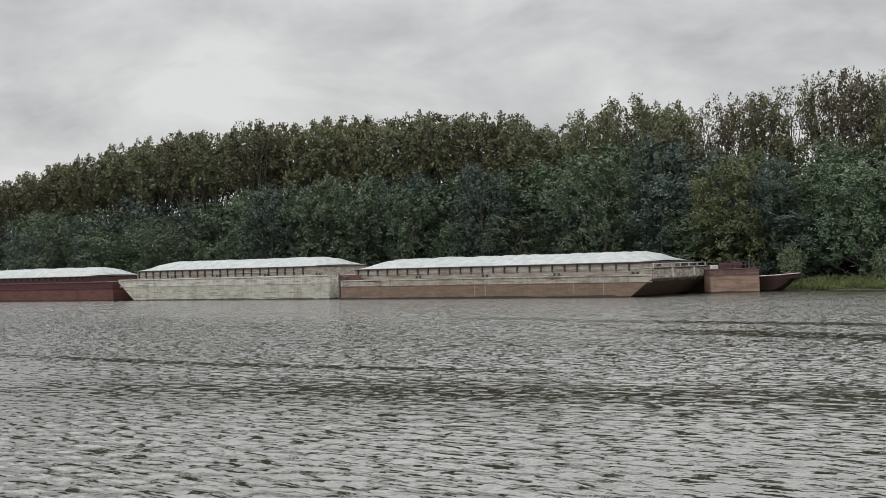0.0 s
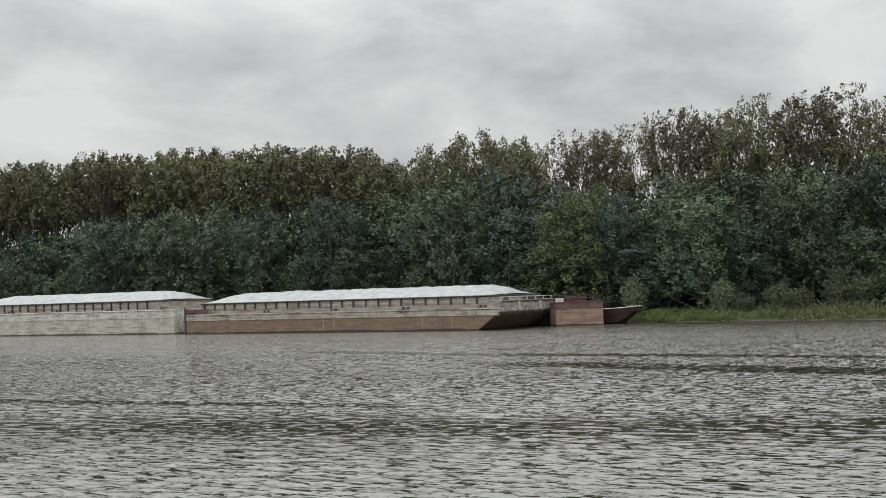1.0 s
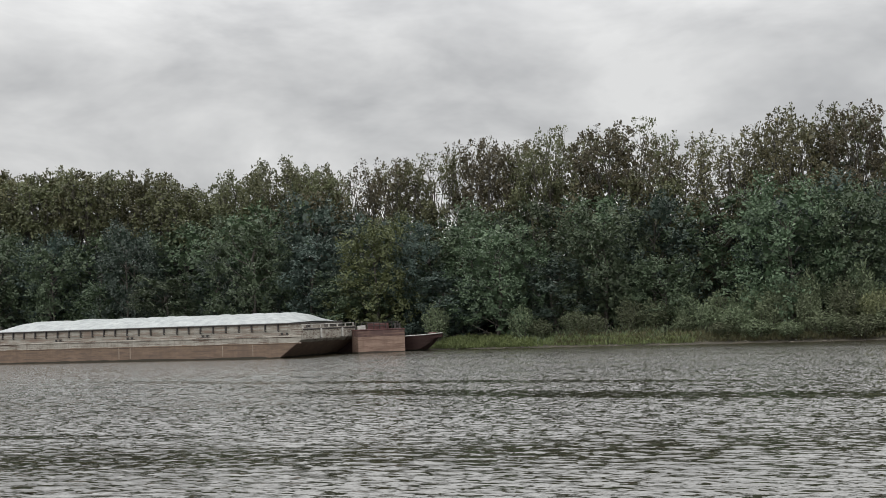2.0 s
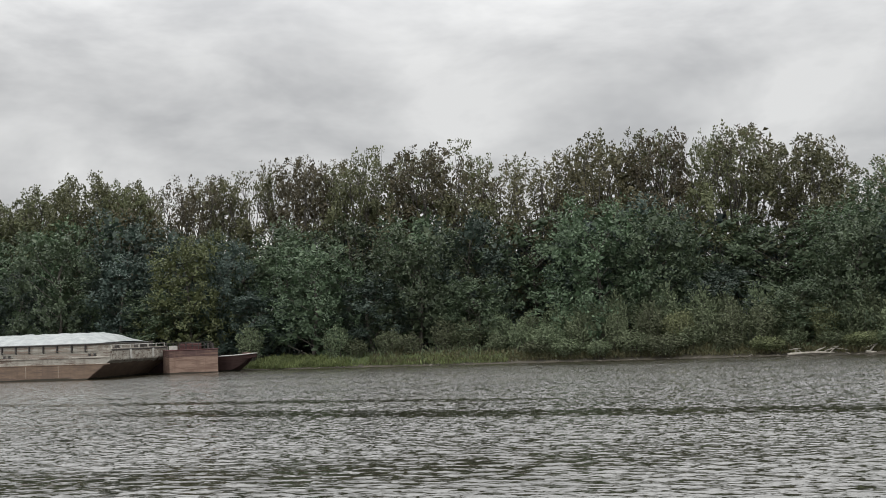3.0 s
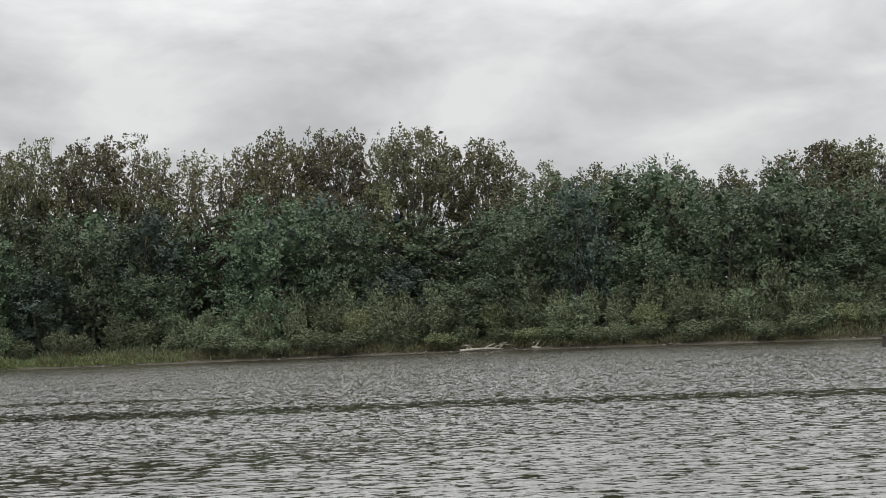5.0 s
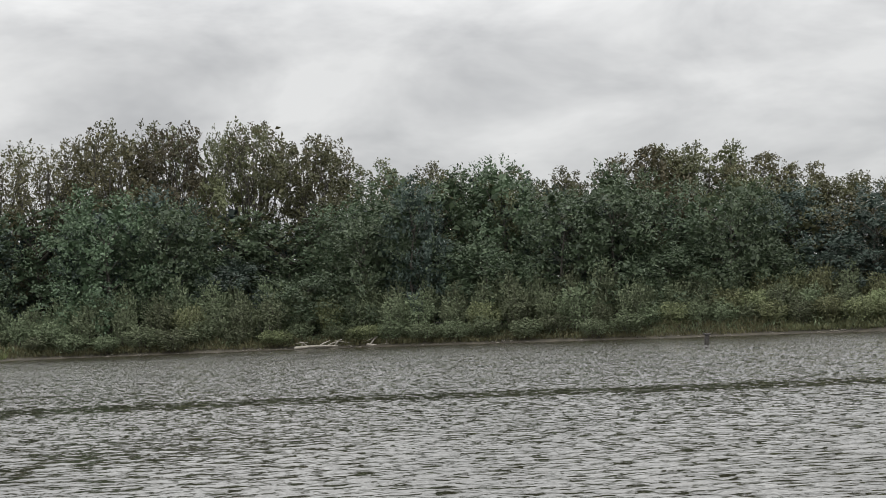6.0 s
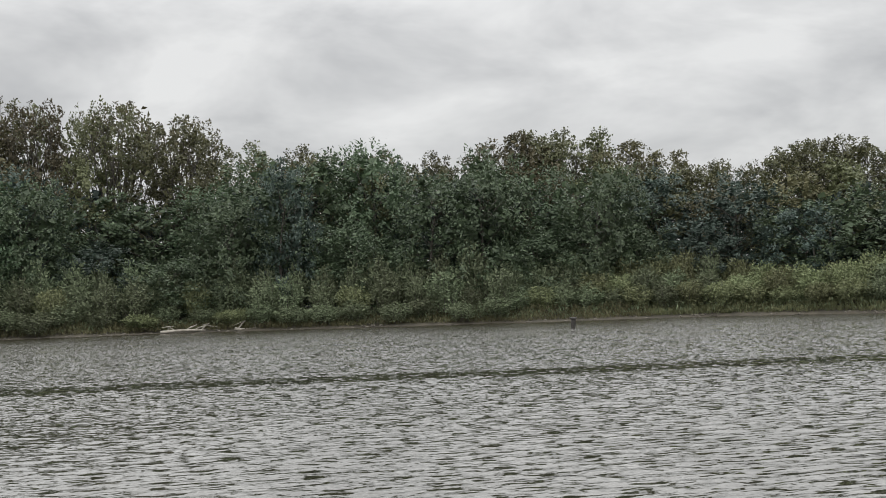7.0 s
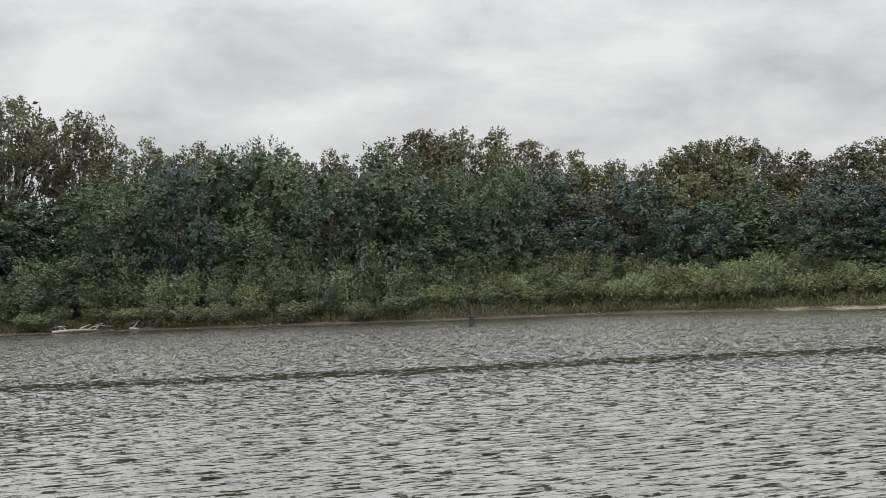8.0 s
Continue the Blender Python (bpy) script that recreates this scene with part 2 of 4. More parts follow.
M_HULL_PALE = steel_material("pale_grey_hull", (0.42, 0.415, 0.36), (0.49, 0.485, 0.45), 2.7, (0.17, 0.155, 0.125), 0.3)
M_HULL_RUST = steel_material("rust_and_grey_hull", (0.19, 0.136, 0.1), (0.36, 0.342, 0.3), 2.0, (0.115, 0.085, 0.068), 0.42)
M_PONTOON = steel_material("faded_pink_steel", (0.30, 0.21, 0.165), (0.11, 0.068, 0.064), 2.3, (0.17, 0.11, 0.085), 0.6)
M_BOAT = steel_material("dark_red_hull", (0.028, 0.014, 0.014), (0.045, 0.021, 0.02), 1.6, (0.04, 0.024, 0.02), 0.4)
M_COAMING = steel_material("coaming_paint", (0.36, 0.35, 0.31), (0.36, 0.35, 0.31), 9.0, (0.2, 0.155, 0.125), 0.7)
M_COAMING_RED = steel_material("maroon_coaming", (0.075, 0.03, 0.032), (0.075, 0.03, 0.032), 9.0, (0.04, 0.025, 0.025))
M_DECK = plain_material("deck_steel", (0.12, 0.095, 0.08), (0.22, 0.19, 0.165), 0.8, 0.8)
M_IRON = plain_material("dark_iron", (0.03, 0.028, 0.028), (0.065, 0.055, 0.05), 4.0, 0.6)
M_PALEIRON = plain_material("pale_painted_iron", (0.38, 0.37, 0.34), (0.52, 0.5, 0.47), 3.0, 0.6)
M_DARKRED = plain_material("dark_red_paint", (0.07, 0.025, 0.025), (0.12, 0.045, 0.04), 3.0, 0.6)
M_TARP = plain_material("white_tarpaulin", (0.21, 0.23, 0.228), (0.33, 0.35, 0.347), 0.9, 0.55, 0.0, 0.2)
M_MARK = plain_material("faded_mark_paint", (0.22, 0.17, 0.13), (0.31, 0.26, 0.21), 2.0, 0.7)
M_SAND = plain_material("damp_sand", (0.075, 0.064, 0.043), (0.21, 0.18, 0.125), 0.35, 0.9)
M_STONE = plain_material("bank_stone", (0.08, 0.072, 0.06), (0.17, 0.155, 0.13), 2.0, 0.85)


# ---- mesh helpers ----
def part(name, bm, mat, parent=None, label=""):
    me = bpy.data.meshes.new(name)
    bm.to_mesh(me)
    bm.free()
    me.materials.append(mat)
    ob = new(name, me)
    ob.parent = parent
    return tagged(ob, label) if label else ob


def mesh_part(name, verts, faces, mat, parent=None, label="", smooth=False):
    """Vertices (n, 3) and faces (m, k) as numpy arrays, k corners in each."""
    me = bpy.data.meshes.new(name)
    verts, faces = np.asarray(verts, np.float32), np.asarray(faces, np.int32)
    me.vertices.add(len(verts))
    me.vertices.foreach_set("co", verts.ravel())
    k = faces.shape[1]
    me.loops.add(faces.size)
    me.loops.foreach_set("vertex_index", faces.ravel())
    me.polygons.add(len(faces))
    me.polygons.foreach_set("loop_start", np.arange(0, faces.size, k, dtype=np.int32))
    me.polygons.foreach_set("loop_total", np.full(len(faces), k, np.int32))
    if smooth:
        me.polygons.foreach_set("use_smooth", np.ones(len(faces), bool))
    me.update(calc_edges=True)
    me.materials.append(mat)
    ob = new(name, me)
    ob.parent = parent
    return tagged(ob, label) if label else ob


def add_box(bm, x0, x1, y0, y1, z0, z1, bevel=0.0):
    r = bmesh.ops.create_cube(bm, size=1.0)
    for v in r["verts"]:
        v.co = Vector((x0 + (v.co.x + 0.5) * (x1 - x0), y0 + (v.co.y + 0.5) * (y1 - y0), z0 + (v.co.z + 0.5) * (z1 - z0)))
    if bevel:
        edges = {e for v in r["verts"] for e in v.link_edges}
        bmesh.ops.bevel(bm, geom=list(edges), offset=bevel, segments=1, affect="EDGES")
    return bm


def box(x0, x1, y0, y1, z0, z1, bevel=0.0):
    return add_box(bmesh.new(), x0, x1, y0, y1, z0, z1, bevel)


def tube(points, radii, sides=6):
    """A tapered tube along the points: vertices and quads."""
    p, r = np.asarray(points, float), np.asarray(radii, float)
    d = np.gradient(p, axis=0)
    d /= np.linalg.norm(d, axis=1)[:, None] + 1e-9
    ref = np.where(np.abs(d[:, 2:3]) > 0.9, np.array([[1.0, 0, 0]]), np.array([[0, 0, 1.0]]))
    u = np.cross(d, ref)
    u /= np.linalg.norm(u, axis=1)[:, None] + 1e-9
    w = np.cross(d, u)
    a = np.linspace(0, 2 * np.pi, sides, endpoint=False)
    ring = p[:, None] + r[:, None, None] * (u[:, None] * np.cos(a)[None, :, None] + w[:, None] * np.sin(a)[None, :, None])
    i, j = np.meshgrid(np.arange(len(p) - 1), np.arange(sides), indexing="ij")
    k = (j + 1) % sides
    f = np.stack([i * sides + j, i * sides + k, (i + 1) * sides + k, (i + 1) * sides + j], -1).reshape(-1, 4)
    return ring.reshape(-1, 3), f


def joined(pieces):
    vs, fs, n = [], [], 0
    for v, f in pieces:
        vs.append(v)
        fs.append(f + n)
        n += len(v)
    return np.concatenate(vs), np.concatenate(fs)


def unit(a):
    return a / (np.linalg.norm(a, axis=-1, keepdims=True) + 1e-9)


def leaves(rng, base, axis, length, ratio, fold=0.2, face=None):
    """Kite-shaped, slightly folded leaves from base along axis, turned to face one way or at random: vertices and quads."""
    n = len(base)
    axis = unit(axis)
    side = unit(np.cross(axis, unit(rng.normal(size=(n, 3))) if face is None else face))
    nor = np.cross(side, axis)
    ln = length[:, None]
    mid = base + axis * ln * 0.45
    v = np.stack([base, mid + side * ln * ratio * 0.5 + nor * ln * fold * 0.5, base + axis * ln - nor * ln * fold * 0.4,
                  mid - side * ln * ratio * 0.5 + nor * ln * fold * 0.5], 1).reshape(-1, 3)
    return v, np.arange(4 * n).reshape(n, 4)


def sphere_dirs(rng, n):
    return unit(rng.normal(size=(n, 3)))


# ---- the river, its banks and the land ----
BANK_X = [-4600, -300, -66, -35, 5, 24, 47, 65, 76, 88, 105, 150, 4600]
BANK_Y = [174, 170, 168, 166, 165, 158, 150, 146, 139, 126, 116, 104, 60]


def bank_y(x):
    return np.interp(x, BANK_X, BANK_Y)


def land_z(x, y):
    d = y - bank_y(x)
    return float(np.interp(d, [-6, -2, 0, 1.2, 3, 6, 12, 25, 80], [-1.6, -0.5, 0.0, 0.22, 0.55, 0.95, 1.4, 1.9, 2.4]))


def build_ground():
    xs = np.concatenate([[-4600, -2000, -900, -500], np.arange(-320, 181, 2.5), [300, 600, 1400, 4600]])
    near = [-4600, -800, -120, -30, -6, 2, 5, 8, 12, 30, 60]
    rel = [-30, -12, -6, -3.5, -2, -1, -0.3, 0.3, 0.8, 1.4, 2.2, 3.2, 4.5, 6, 9, 13, 20, 30, 50, 90, 250, 900, 4200]
    near_z = np.interp(near, [-120, -6, 2, 5, 8, 12, 30], [3.6, 3.2, 3.05, 2.2, 0.3, -1.4, -2.6])
    verts = []
    for x in xs:
        b = float(bank_y(x))
        for y, z in zip(near, near_z):
            verts.append((x, y, z))
        for d in rel:
            y = b + d
            z = land_z(x, y) if d > -6 else (-1.6 if d > -12 else -2.4)
            z += 0.16 * noise.noise((x * 0.35, y * 0.35, 0)) * (1 if abs(d) < 60 else 0) + 0.5 * noise.noise((x * 0.06, y * 0.1, 3)) * min(1, max(0, (d - 0.5) / 8))
            verts.append((x, y + 0.8 * noise.noise((x * 0.2, 7, 1)), z))
    m = len(near) + len(rel)
    i, j = np.meshgrid(np.arange(len(xs) - 1), np.arange(m - 1), indexing="ij")
    f = np.stack([i * m + j, (i + 1) * m + j, (i + 1) * m + j + 1, i * m + j + 1], -1).reshape(-1, 4)
    tagged(mesh_part("ground", verts, f, M_GROUND, smooth=True), "muddy river bank and flat land", "ground", kind="structure")


def wave_field(x, y, shortest):
    """Place of the water's surface over (x, y): short choppy wind waves, stronger in gusts."""
    rng = np.random.default_rng(17)
    h, sx, sy = np.zeros_like(x), np.zeros_like(x), np.zeros_like(x)
    for k in range(34):
        length = 0.28 * 4.2 ** (k / 33) * rng.uniform(0.93, 1.07)
        ang = rng.normal() * 0.6 + 1.5
        phase, wx, wy = rng.uniform(0, 6.28), rng.uniform(0.05, 0.2), rng.uniform(0.05, 0.2)
        length = max(length, shortest * rng.uniform(1.0, 1.4))
        q = 2 * np.pi / length
        p = q * (x * np.cos(ang) + y * np.sin(ang)) + phase + 1.4 * np.sin(x * wx + y * wy + phase * 3)
        a = 0.044 / q
        h += a * np.sin(p)
        sx += 0.9 * a * np.cos(p) * np.cos(ang)
        sy += 0.9 * a * np.cos(p) * np.sin(ang)
    d = np.exp(-(((x + 28) / 24) ** 2 + ((y - 38.5 - 0.3 * (x + 28)) / 4.5) ** 2))
    for k in range(7):
        length = max(rng.uniform(0.75, 1.5), shortest)
        ang, phase, wx = rng.normal() * 0.22 + 1.5, rng.uniform(0, 6.28), rng.uniform(0.1, 0.35)
        q = 2 * np.pi / length
        p = q * (x * np.cos(ang) + y * np.sin(ang)) + phase + 2.0 * np.sin(x * wx + y * 0.15 + phase)
        a = (0.02 + 0.045 * np.clip((58 - y) / 34, 0, 1)) / q * (1 + 0.8 * d)
        h += a * np.sin(p)
        sx += 0.9 * a * np.cos(p) * np.cos(ang)
        sy += 0.9 * a * np.cos(p) * np.sin(ang)
    gust = 0.5 + 0.5 * np.sin(x * 0.033 + 1.3 * np.sin(y * 0.09) + 0.4) * np.sin(y * 0.13 + 1.1 * np.sin(x * 0.05))
    calm = 1 - 0.6 * np.exp(-(((x + 95) / 45) ** 2 + ((y - 115) / 28) ** 2))
    amp = (0.32 + 0.2 * gust) * calm
    amp = amp * (1 - 0.6 * d)
    # a straight boat wake across the river and two older ones: slick bands with a few longer waves
    bend = 1.0 * np.sin(x * 0.06) + 0.5 * np.sin(x * 0.17 + 1)
    for y0, slope, wide, x0, x1 in ((69.0, -0.165, 2.2, -55, 130), (49.5, 0.09, 0.8, -85, -25), (83.0, -0.1, 1.6, -75, -5)):
        off = y - (y0 + slope * x + bend)
        ends = np.clip((x - x0) / 12, 0, 1) * np.clip((x1 - x) / 12, 0, 1) * (0.8 + 0.2 * np.sin(x * 0.31 + y0))
        broken = 0.5 + 0.5 * np.sin(x * 2.9 + 2 * np.sin(y * 1.7 + x * 0.6)) * np.sin(y * 3.1 + x * 0.8)
        amp = amp * (1 - 0.9 * ends * broken * np.exp(-(off / wide) ** 4))
    return x + sx * amp, y + sy * amp, h * amp


def build_water():
    """One sheet: fine cells where the waves lie near, plain cells out to the horizon."""
    pieces = []

    def patch(x0, x1, y0, y1, dx, dy, flat=False):
        nx, ny = max(2, int((x1 - x0) / dx) + 1), max(2, int((y1 - y0) / dy) + 1)
        gx, gy = np.meshgrid(np.linspace(x0, x1, nx), np.linspace(y0, y1, ny), indexing="ij")
        gz = np.zeros_like(gx)
        if not flat:
            gx, gy, gz = wave_field(gx, gy, 2.6 * dy)
        i, j = np.meshgrid(np.arange(nx - 1), np.arange(ny - 1), indexing="ij")
        f = np.stack([i * ny + j, (i + 1) * ny + j, (i + 1) * ny + j + 1, i * ny + j + 1], -1).reshape(-1, 4)
        pieces.append((np.stack([gx, gy, gz], -1).reshape(-1, 3), f))

    for x0, x1, y0, y1, dx, dy in ((-50, 26, 11, 30, 0.17, 0.13), (-86, 46, 30, 56, 0.24, 0.18), (-150, 74, 56, 95, 0.44, 0.26), (-262, 112, 95, 146.2, 0.8, 0.42), (-84, 112, 146.2, 170, 0.5, 0.4)):
        patch(x0, x1, y0, y1, dx, dy)
        patch(-4600, x0, y0, y1, 900, 60, True)
        patch(x1, 4600, y0, y1, 900, 60, True)
    patch(-4600, 4600, 6, 11, 900, 20, True)
    patch(-4600, 4600, 170, 184, 900, 20, True)
    v, f = joined(pieces)
    tagged(mesh_part("water", v, f, M_WATER, smooth=True), "grey-brown rippled river water with dark wakes", "water", kind="structure")


build_ground()
build_water()


# ---- barges ----
def side_extrude(name, outline, y0, y1, mat, parent, label=""):
    """A hull from its side outline (x, z), drawn across the width, with softened edges."""
    bm = bmesh.new()
    a = [bm.verts.new((x, y0, z)) for x, z in outline]
    b = [bm.verts.new((x, y1, z)) for x, z in outline]
    n = len(outline)
    bm.faces.new(a)
    bm.faces.new(b[::-1])
    for i in range(n):
        bm.faces.new((a[(i + 1) % n], a[i], b[i], b[(i + 1) % n]))
    bmesh.ops.recalc_face_normals(bm, faces=bm.faces[:])
    bmesh.ops.bevel(bm, geom=bm.edges[:], offset=0.06, segments=2, affect="EDGES")
    return part(name, bm, mat, parent, label)


def tarp_cover(rng, x0, x1, y0, y1, z0, height, mat, parent, label):
    """A long heap under a slack sheet: rounded across, tapered at both ends, wrinkled."""
    nx, ny = 170, 17
    s, t = np.linspace(0, 1, nx), np.linspace(-1, 1, ny)
    seed = float(rng.uniform(0, 50))
    verts = []
    length = x1 - x0
    for a in s:
        x = x0 + a * length
        end = min(1.0, min(a, 1 - a) * length / 4.6)
        end = math.sin(end * math.pi / 2) ** 0.8
        for q in t:
            prof = (1 - abs(q) ** 2.4)
            h = height * (0.1 + 0.9 * end) * prof
            h += 0.16 * noise.noise((x * 0.22, q * 1.2 + seed, 2)) * prof * end
            h += 0.13 * noise.noise((x * 1.1 + q * 1.3, q * 0.7 + seed, 8)) * (0.4 + prof) * end
            h += 0.08 * noise.noise((x * 2.6 - q * 2.0, q * 1.1 + seed, 5)) * prof
            verts.append((x, (y0 + y1) / 2 + q * (y1 - y0) / 2, z0 + max(0.02, h)))
    i, j = np.meshgrid(np.arange(nx - 1), np.arange(ny - 1), indexing="ij")
    f = np.stack([i * ny + j, (i + 1) * ny + j, (i + 1) * ny + j + 1, i * ny + j + 1], -1).reshape(-1, 4)
    return mesh_part("cover", verts, f, mat, parent, label, smooth=True)


def bollard_mesh():
    bm = bmesh.new()
    for dx in (-0.32, 0.32):
        for z0, z1, r in ((0.0, 0.62, 0.15), (0.62, 0.74, 0.21)):
            bmesh.ops.create_cone(bm, cap_ends=True, segments=10, radius1=r, radius2=r, depth=z1 - z0,
                                  matrix=Matrix.Translation((dx, 0, (z0 + z1) / 2)))
    add_box(bm, -0.65, 0.65, -0.28, 0.28, -0.04, 0.05)
    me = bpy.data.meshes.new("bollard")
    bm.to_mesh(me)
    bm.free()
    me.materials.append(M_IRON)
    return me


BOLLARD = bollard_mesh()


def shared(name, me, parent, m):
    ob = new(name, me)
    ob.parent = parent
    ob.matrix_basis = m
    return ob


def barge(at, length, width, deck, coam, rake_left, rake_right, inset_l, inset_r, cover_h, mats, rib_step, rib_drop, label, cover_label, seed, marks=()):
    """A hopper barge: its side face lies on y = 0 of the thing, its left end on x = 0."""
    rng = np.random.default_rng(seed)
    hull_m, coam_m, rail_m = mats
    ob = tagged(new("barge"), label, "barge", "barges moored in a row")
    ob.location = at
    draft = -0.7
    out = [(0.0, deck), (0.0, deck - (0.55 if rake_left else deck - draft))]
    if rake_left:
        out += [(rake_left, 0.0), (rake_left + 0.9, draft)]
    if rake_right:
        out += [(length - rake_right - 0.9, draft), (length - rake_right, 0.0), (length, deck - 0.55)]
    else:
        out += [(length, draft)]
    out += [(length, deck + 0.95), (length - 1.5, deck + 0.95), (length - 2.0, deck)] if rake_right else [(length, deck)]
    hull = side_extrude("hull", out, 0.0, width, hull_m, ob, "scuffed hull plating with rust streaks")
    for x, w in marks:
        part("draught_mark", box(x, x + w, -0.012, 0.02, 0.35, 2.0), M_MARK, hull, "faded pale mark")
    part("deck", box(0.15, length - (2.1 if rake_right else 0.15), 0.15, width - 0.15, deck, deck + 0.04), M_DECK, ob)
    # rubbing strakes along the side
    for z, r in ((deck - 0.14, 0.09), (deck * 0.66, 0.05)):
        l0 = 0.0 if not rake_left else rake_left * max(0.0, (deck - 1.0 - z) / deck)
        l1 = length if not rake_right else length - rake_right * max(0.0, (deck - 1.0 - z) / deck)
        part("rubbing_strake", box(l0 + 0.1, l1 - 0.1, -r, 0.03, z - 0.09, z + 0.09, 0.03), hull_m, ob)
    # coaming: four plates round the hold
    cx0, cx1, cy0, cy1, top = inset_l, length - inset_r, 0.75, width - 0.75, deck + coam
    front = None
    for x0, x1, y0, y1 in ((cx0, cx1, cy0, cy0 + 0.1), (cx0, cx1, cy1 - 0.1, cy1), (cx0, cx0 + 0.1, cy0 + 0.1, cy1 - 0.1), (cx1 - 0.1, cx1, cy0 + 0.1, cy1 - 0.1)):
        wall = part("coaming", box(x0, x1, y0, y1, deck + 0.03, top), coam_m, ob)
        front = front or wall
    for x0, x1, y0, y1 in ((cx0 - 0.18, cx1 + 0.18, cy0 - 0.26, cy0 + 0.12), (cx0 - 0.18, cx1 + 0.18, cy1 - 0.12, cy1 + 0.26)):
        part("coaming_rail", box(x0, x1, y0, y1, top, top + 0.13, 0.03), rail_m, ob)
    for x0 in (cx0 - 0.18, cx1 - 0.1):
        part("coaming_rail", box(x0, x0 + 0.28, cy0 + 0.13, cy1 - 0.13, top, top + 0.13, 0.03), rail_m, ob)
    part("hand_rail", box(cx0, cx1, cy0 - 0.2, cy0 - 0.14, top - coam * 0.52, top - coam * 0.47), coam_m, ob)
    bm = bmesh.new()
    add_box(bm, -0.075, 0.075, -0.24, 0.0, -coam * rib_drop, 0.0)
    add_box(bm, -0.11, 0.11, -0.08, 0.0, -coam * rib_drop - 0.06, -coam * rib_drop)
    me = bpy.data.meshes.new("rib")
    bm.to_mesh(me)
    bm.free()
    me.materials.append(rail_m)
    x = cx0 + 0.7
    while x < cx1 - 0.4:
        shared("rib", me, front, pose(x + float(rng.uniform(-0.06, 0.06)), cy0, top, 0, float(rng.uniform(-2, 2)), 0))
        x += rib_step * float(rng.choice([1, 1, 1, 1, 1.06, 0.94]))
    # bollards on the side deck and corners
    for q in np.linspace(0.06, 0.95, 5):
        shared("bollard", BOLLARD, ob, pose(q * length, 0.36, deck + 0.06) @ Matrix.Diagonal((1.15, 0.8, 0.42, 1)))
    tarp_cover(rng, cx0 + 0.1, cx1 - 0.1, cy0 - 0.05, cy1 + 0.05, top + 0.14, cover_h, M_TARP, ob, cover_label)
    return ob


COVER = "white tarpaulin cover over a long heap"
b_red = barge((-252, 146.5, 0), 57.5, 15, 3.55, 1.0, 0, 0, 4, 9.5, 1.65, (M_HULL_RED, M_COAMING_RED, M_IRON), 2.0, 0.55,
              "maroon steel barge with a white covered load", COVER, 3)
b_pale = barge((-192.6, 146.3, 0), 53.5, 15, 3.85, 1.35, 4.4, 0, 4.6, 4.6, 1.5, (M_HULL_PALE, M_COAMING, M_IRON), 2.0, 0.86,
               "pale grey scuffed barge with a white covered load", COVER, 5)
b_rust = barge((-136.4, 146.0, 0), 55.4, 16, 2.95, 1.5, 0, 3.4, 2.6, 2.4, 1.4, (M_HULL_RUST, M_COAMING, M_IRON), 2.0, 0.6,
               "rust-brown and grey barge with a white covered load", COVER, 8,
               ((26.3, 0.14), (28.2, 0.14), (43.2, 0.1), (47.9, 0.1)))


def rust_barge_details(ob):
    """Corner fenders at the square stern; bulwark posts and fittings on the raked bow."""
    L = 55.4
    for y in (-0.12, 0.5):
        part("fender_post", box(-0.28, 0.02, y, y + 0.2, -0.3, 4.0, 0.03), M_IRON if y < 0 else M_HULL_RUST, ob)
    part("stern_bulwark", box(0.0, 4.4, 0.05, 0.14, 2.97, 3.75, 0.02), M_DARKRED, ob)
    part("fairlead", box(0.9, 1.7, -0.1, 0.05, 3.1, 3.6, 0.08), M_IRON, ob)
    for y in np.linspace(0.6, 15.2, 7):
        part("bow_stanchion", box(L - 0.22, L - 0.1, y, y + 0.12, 3.88, 4.28), M_PALEIRON, ob)
    part("bow_rail", box(L - 0.24, L - 0.1, 0.4, 15.5, 4.26, 4.34, 0.02), M_PALEIRON, ob)
    for y in (5.0, 11.2):
        part("bow_knee", box(L - 0.02, L + 0.2, y, y + 0.4, 2.5, 3.7, 0.05), M_PALEIRON, ob, "pale painted bow knee")
    part("bow_fender", box(L - 0.05, L + 0.1, 0.3, 15.7, 3.62, 3.8, 0.04), M_IRON, ob)
    part("winch_base", box(L - 1.3, L - 0.5, 8.6, 11.0, 3.88, 4.4, 0.08), M_IRON, ob)
    for y in (3.2, 12.6):
        shared("bollard", BOLLARD, ob, pose(L - 0.8, y, 3.94, 0, 0, 90))


rust_barge_details(b_rust)


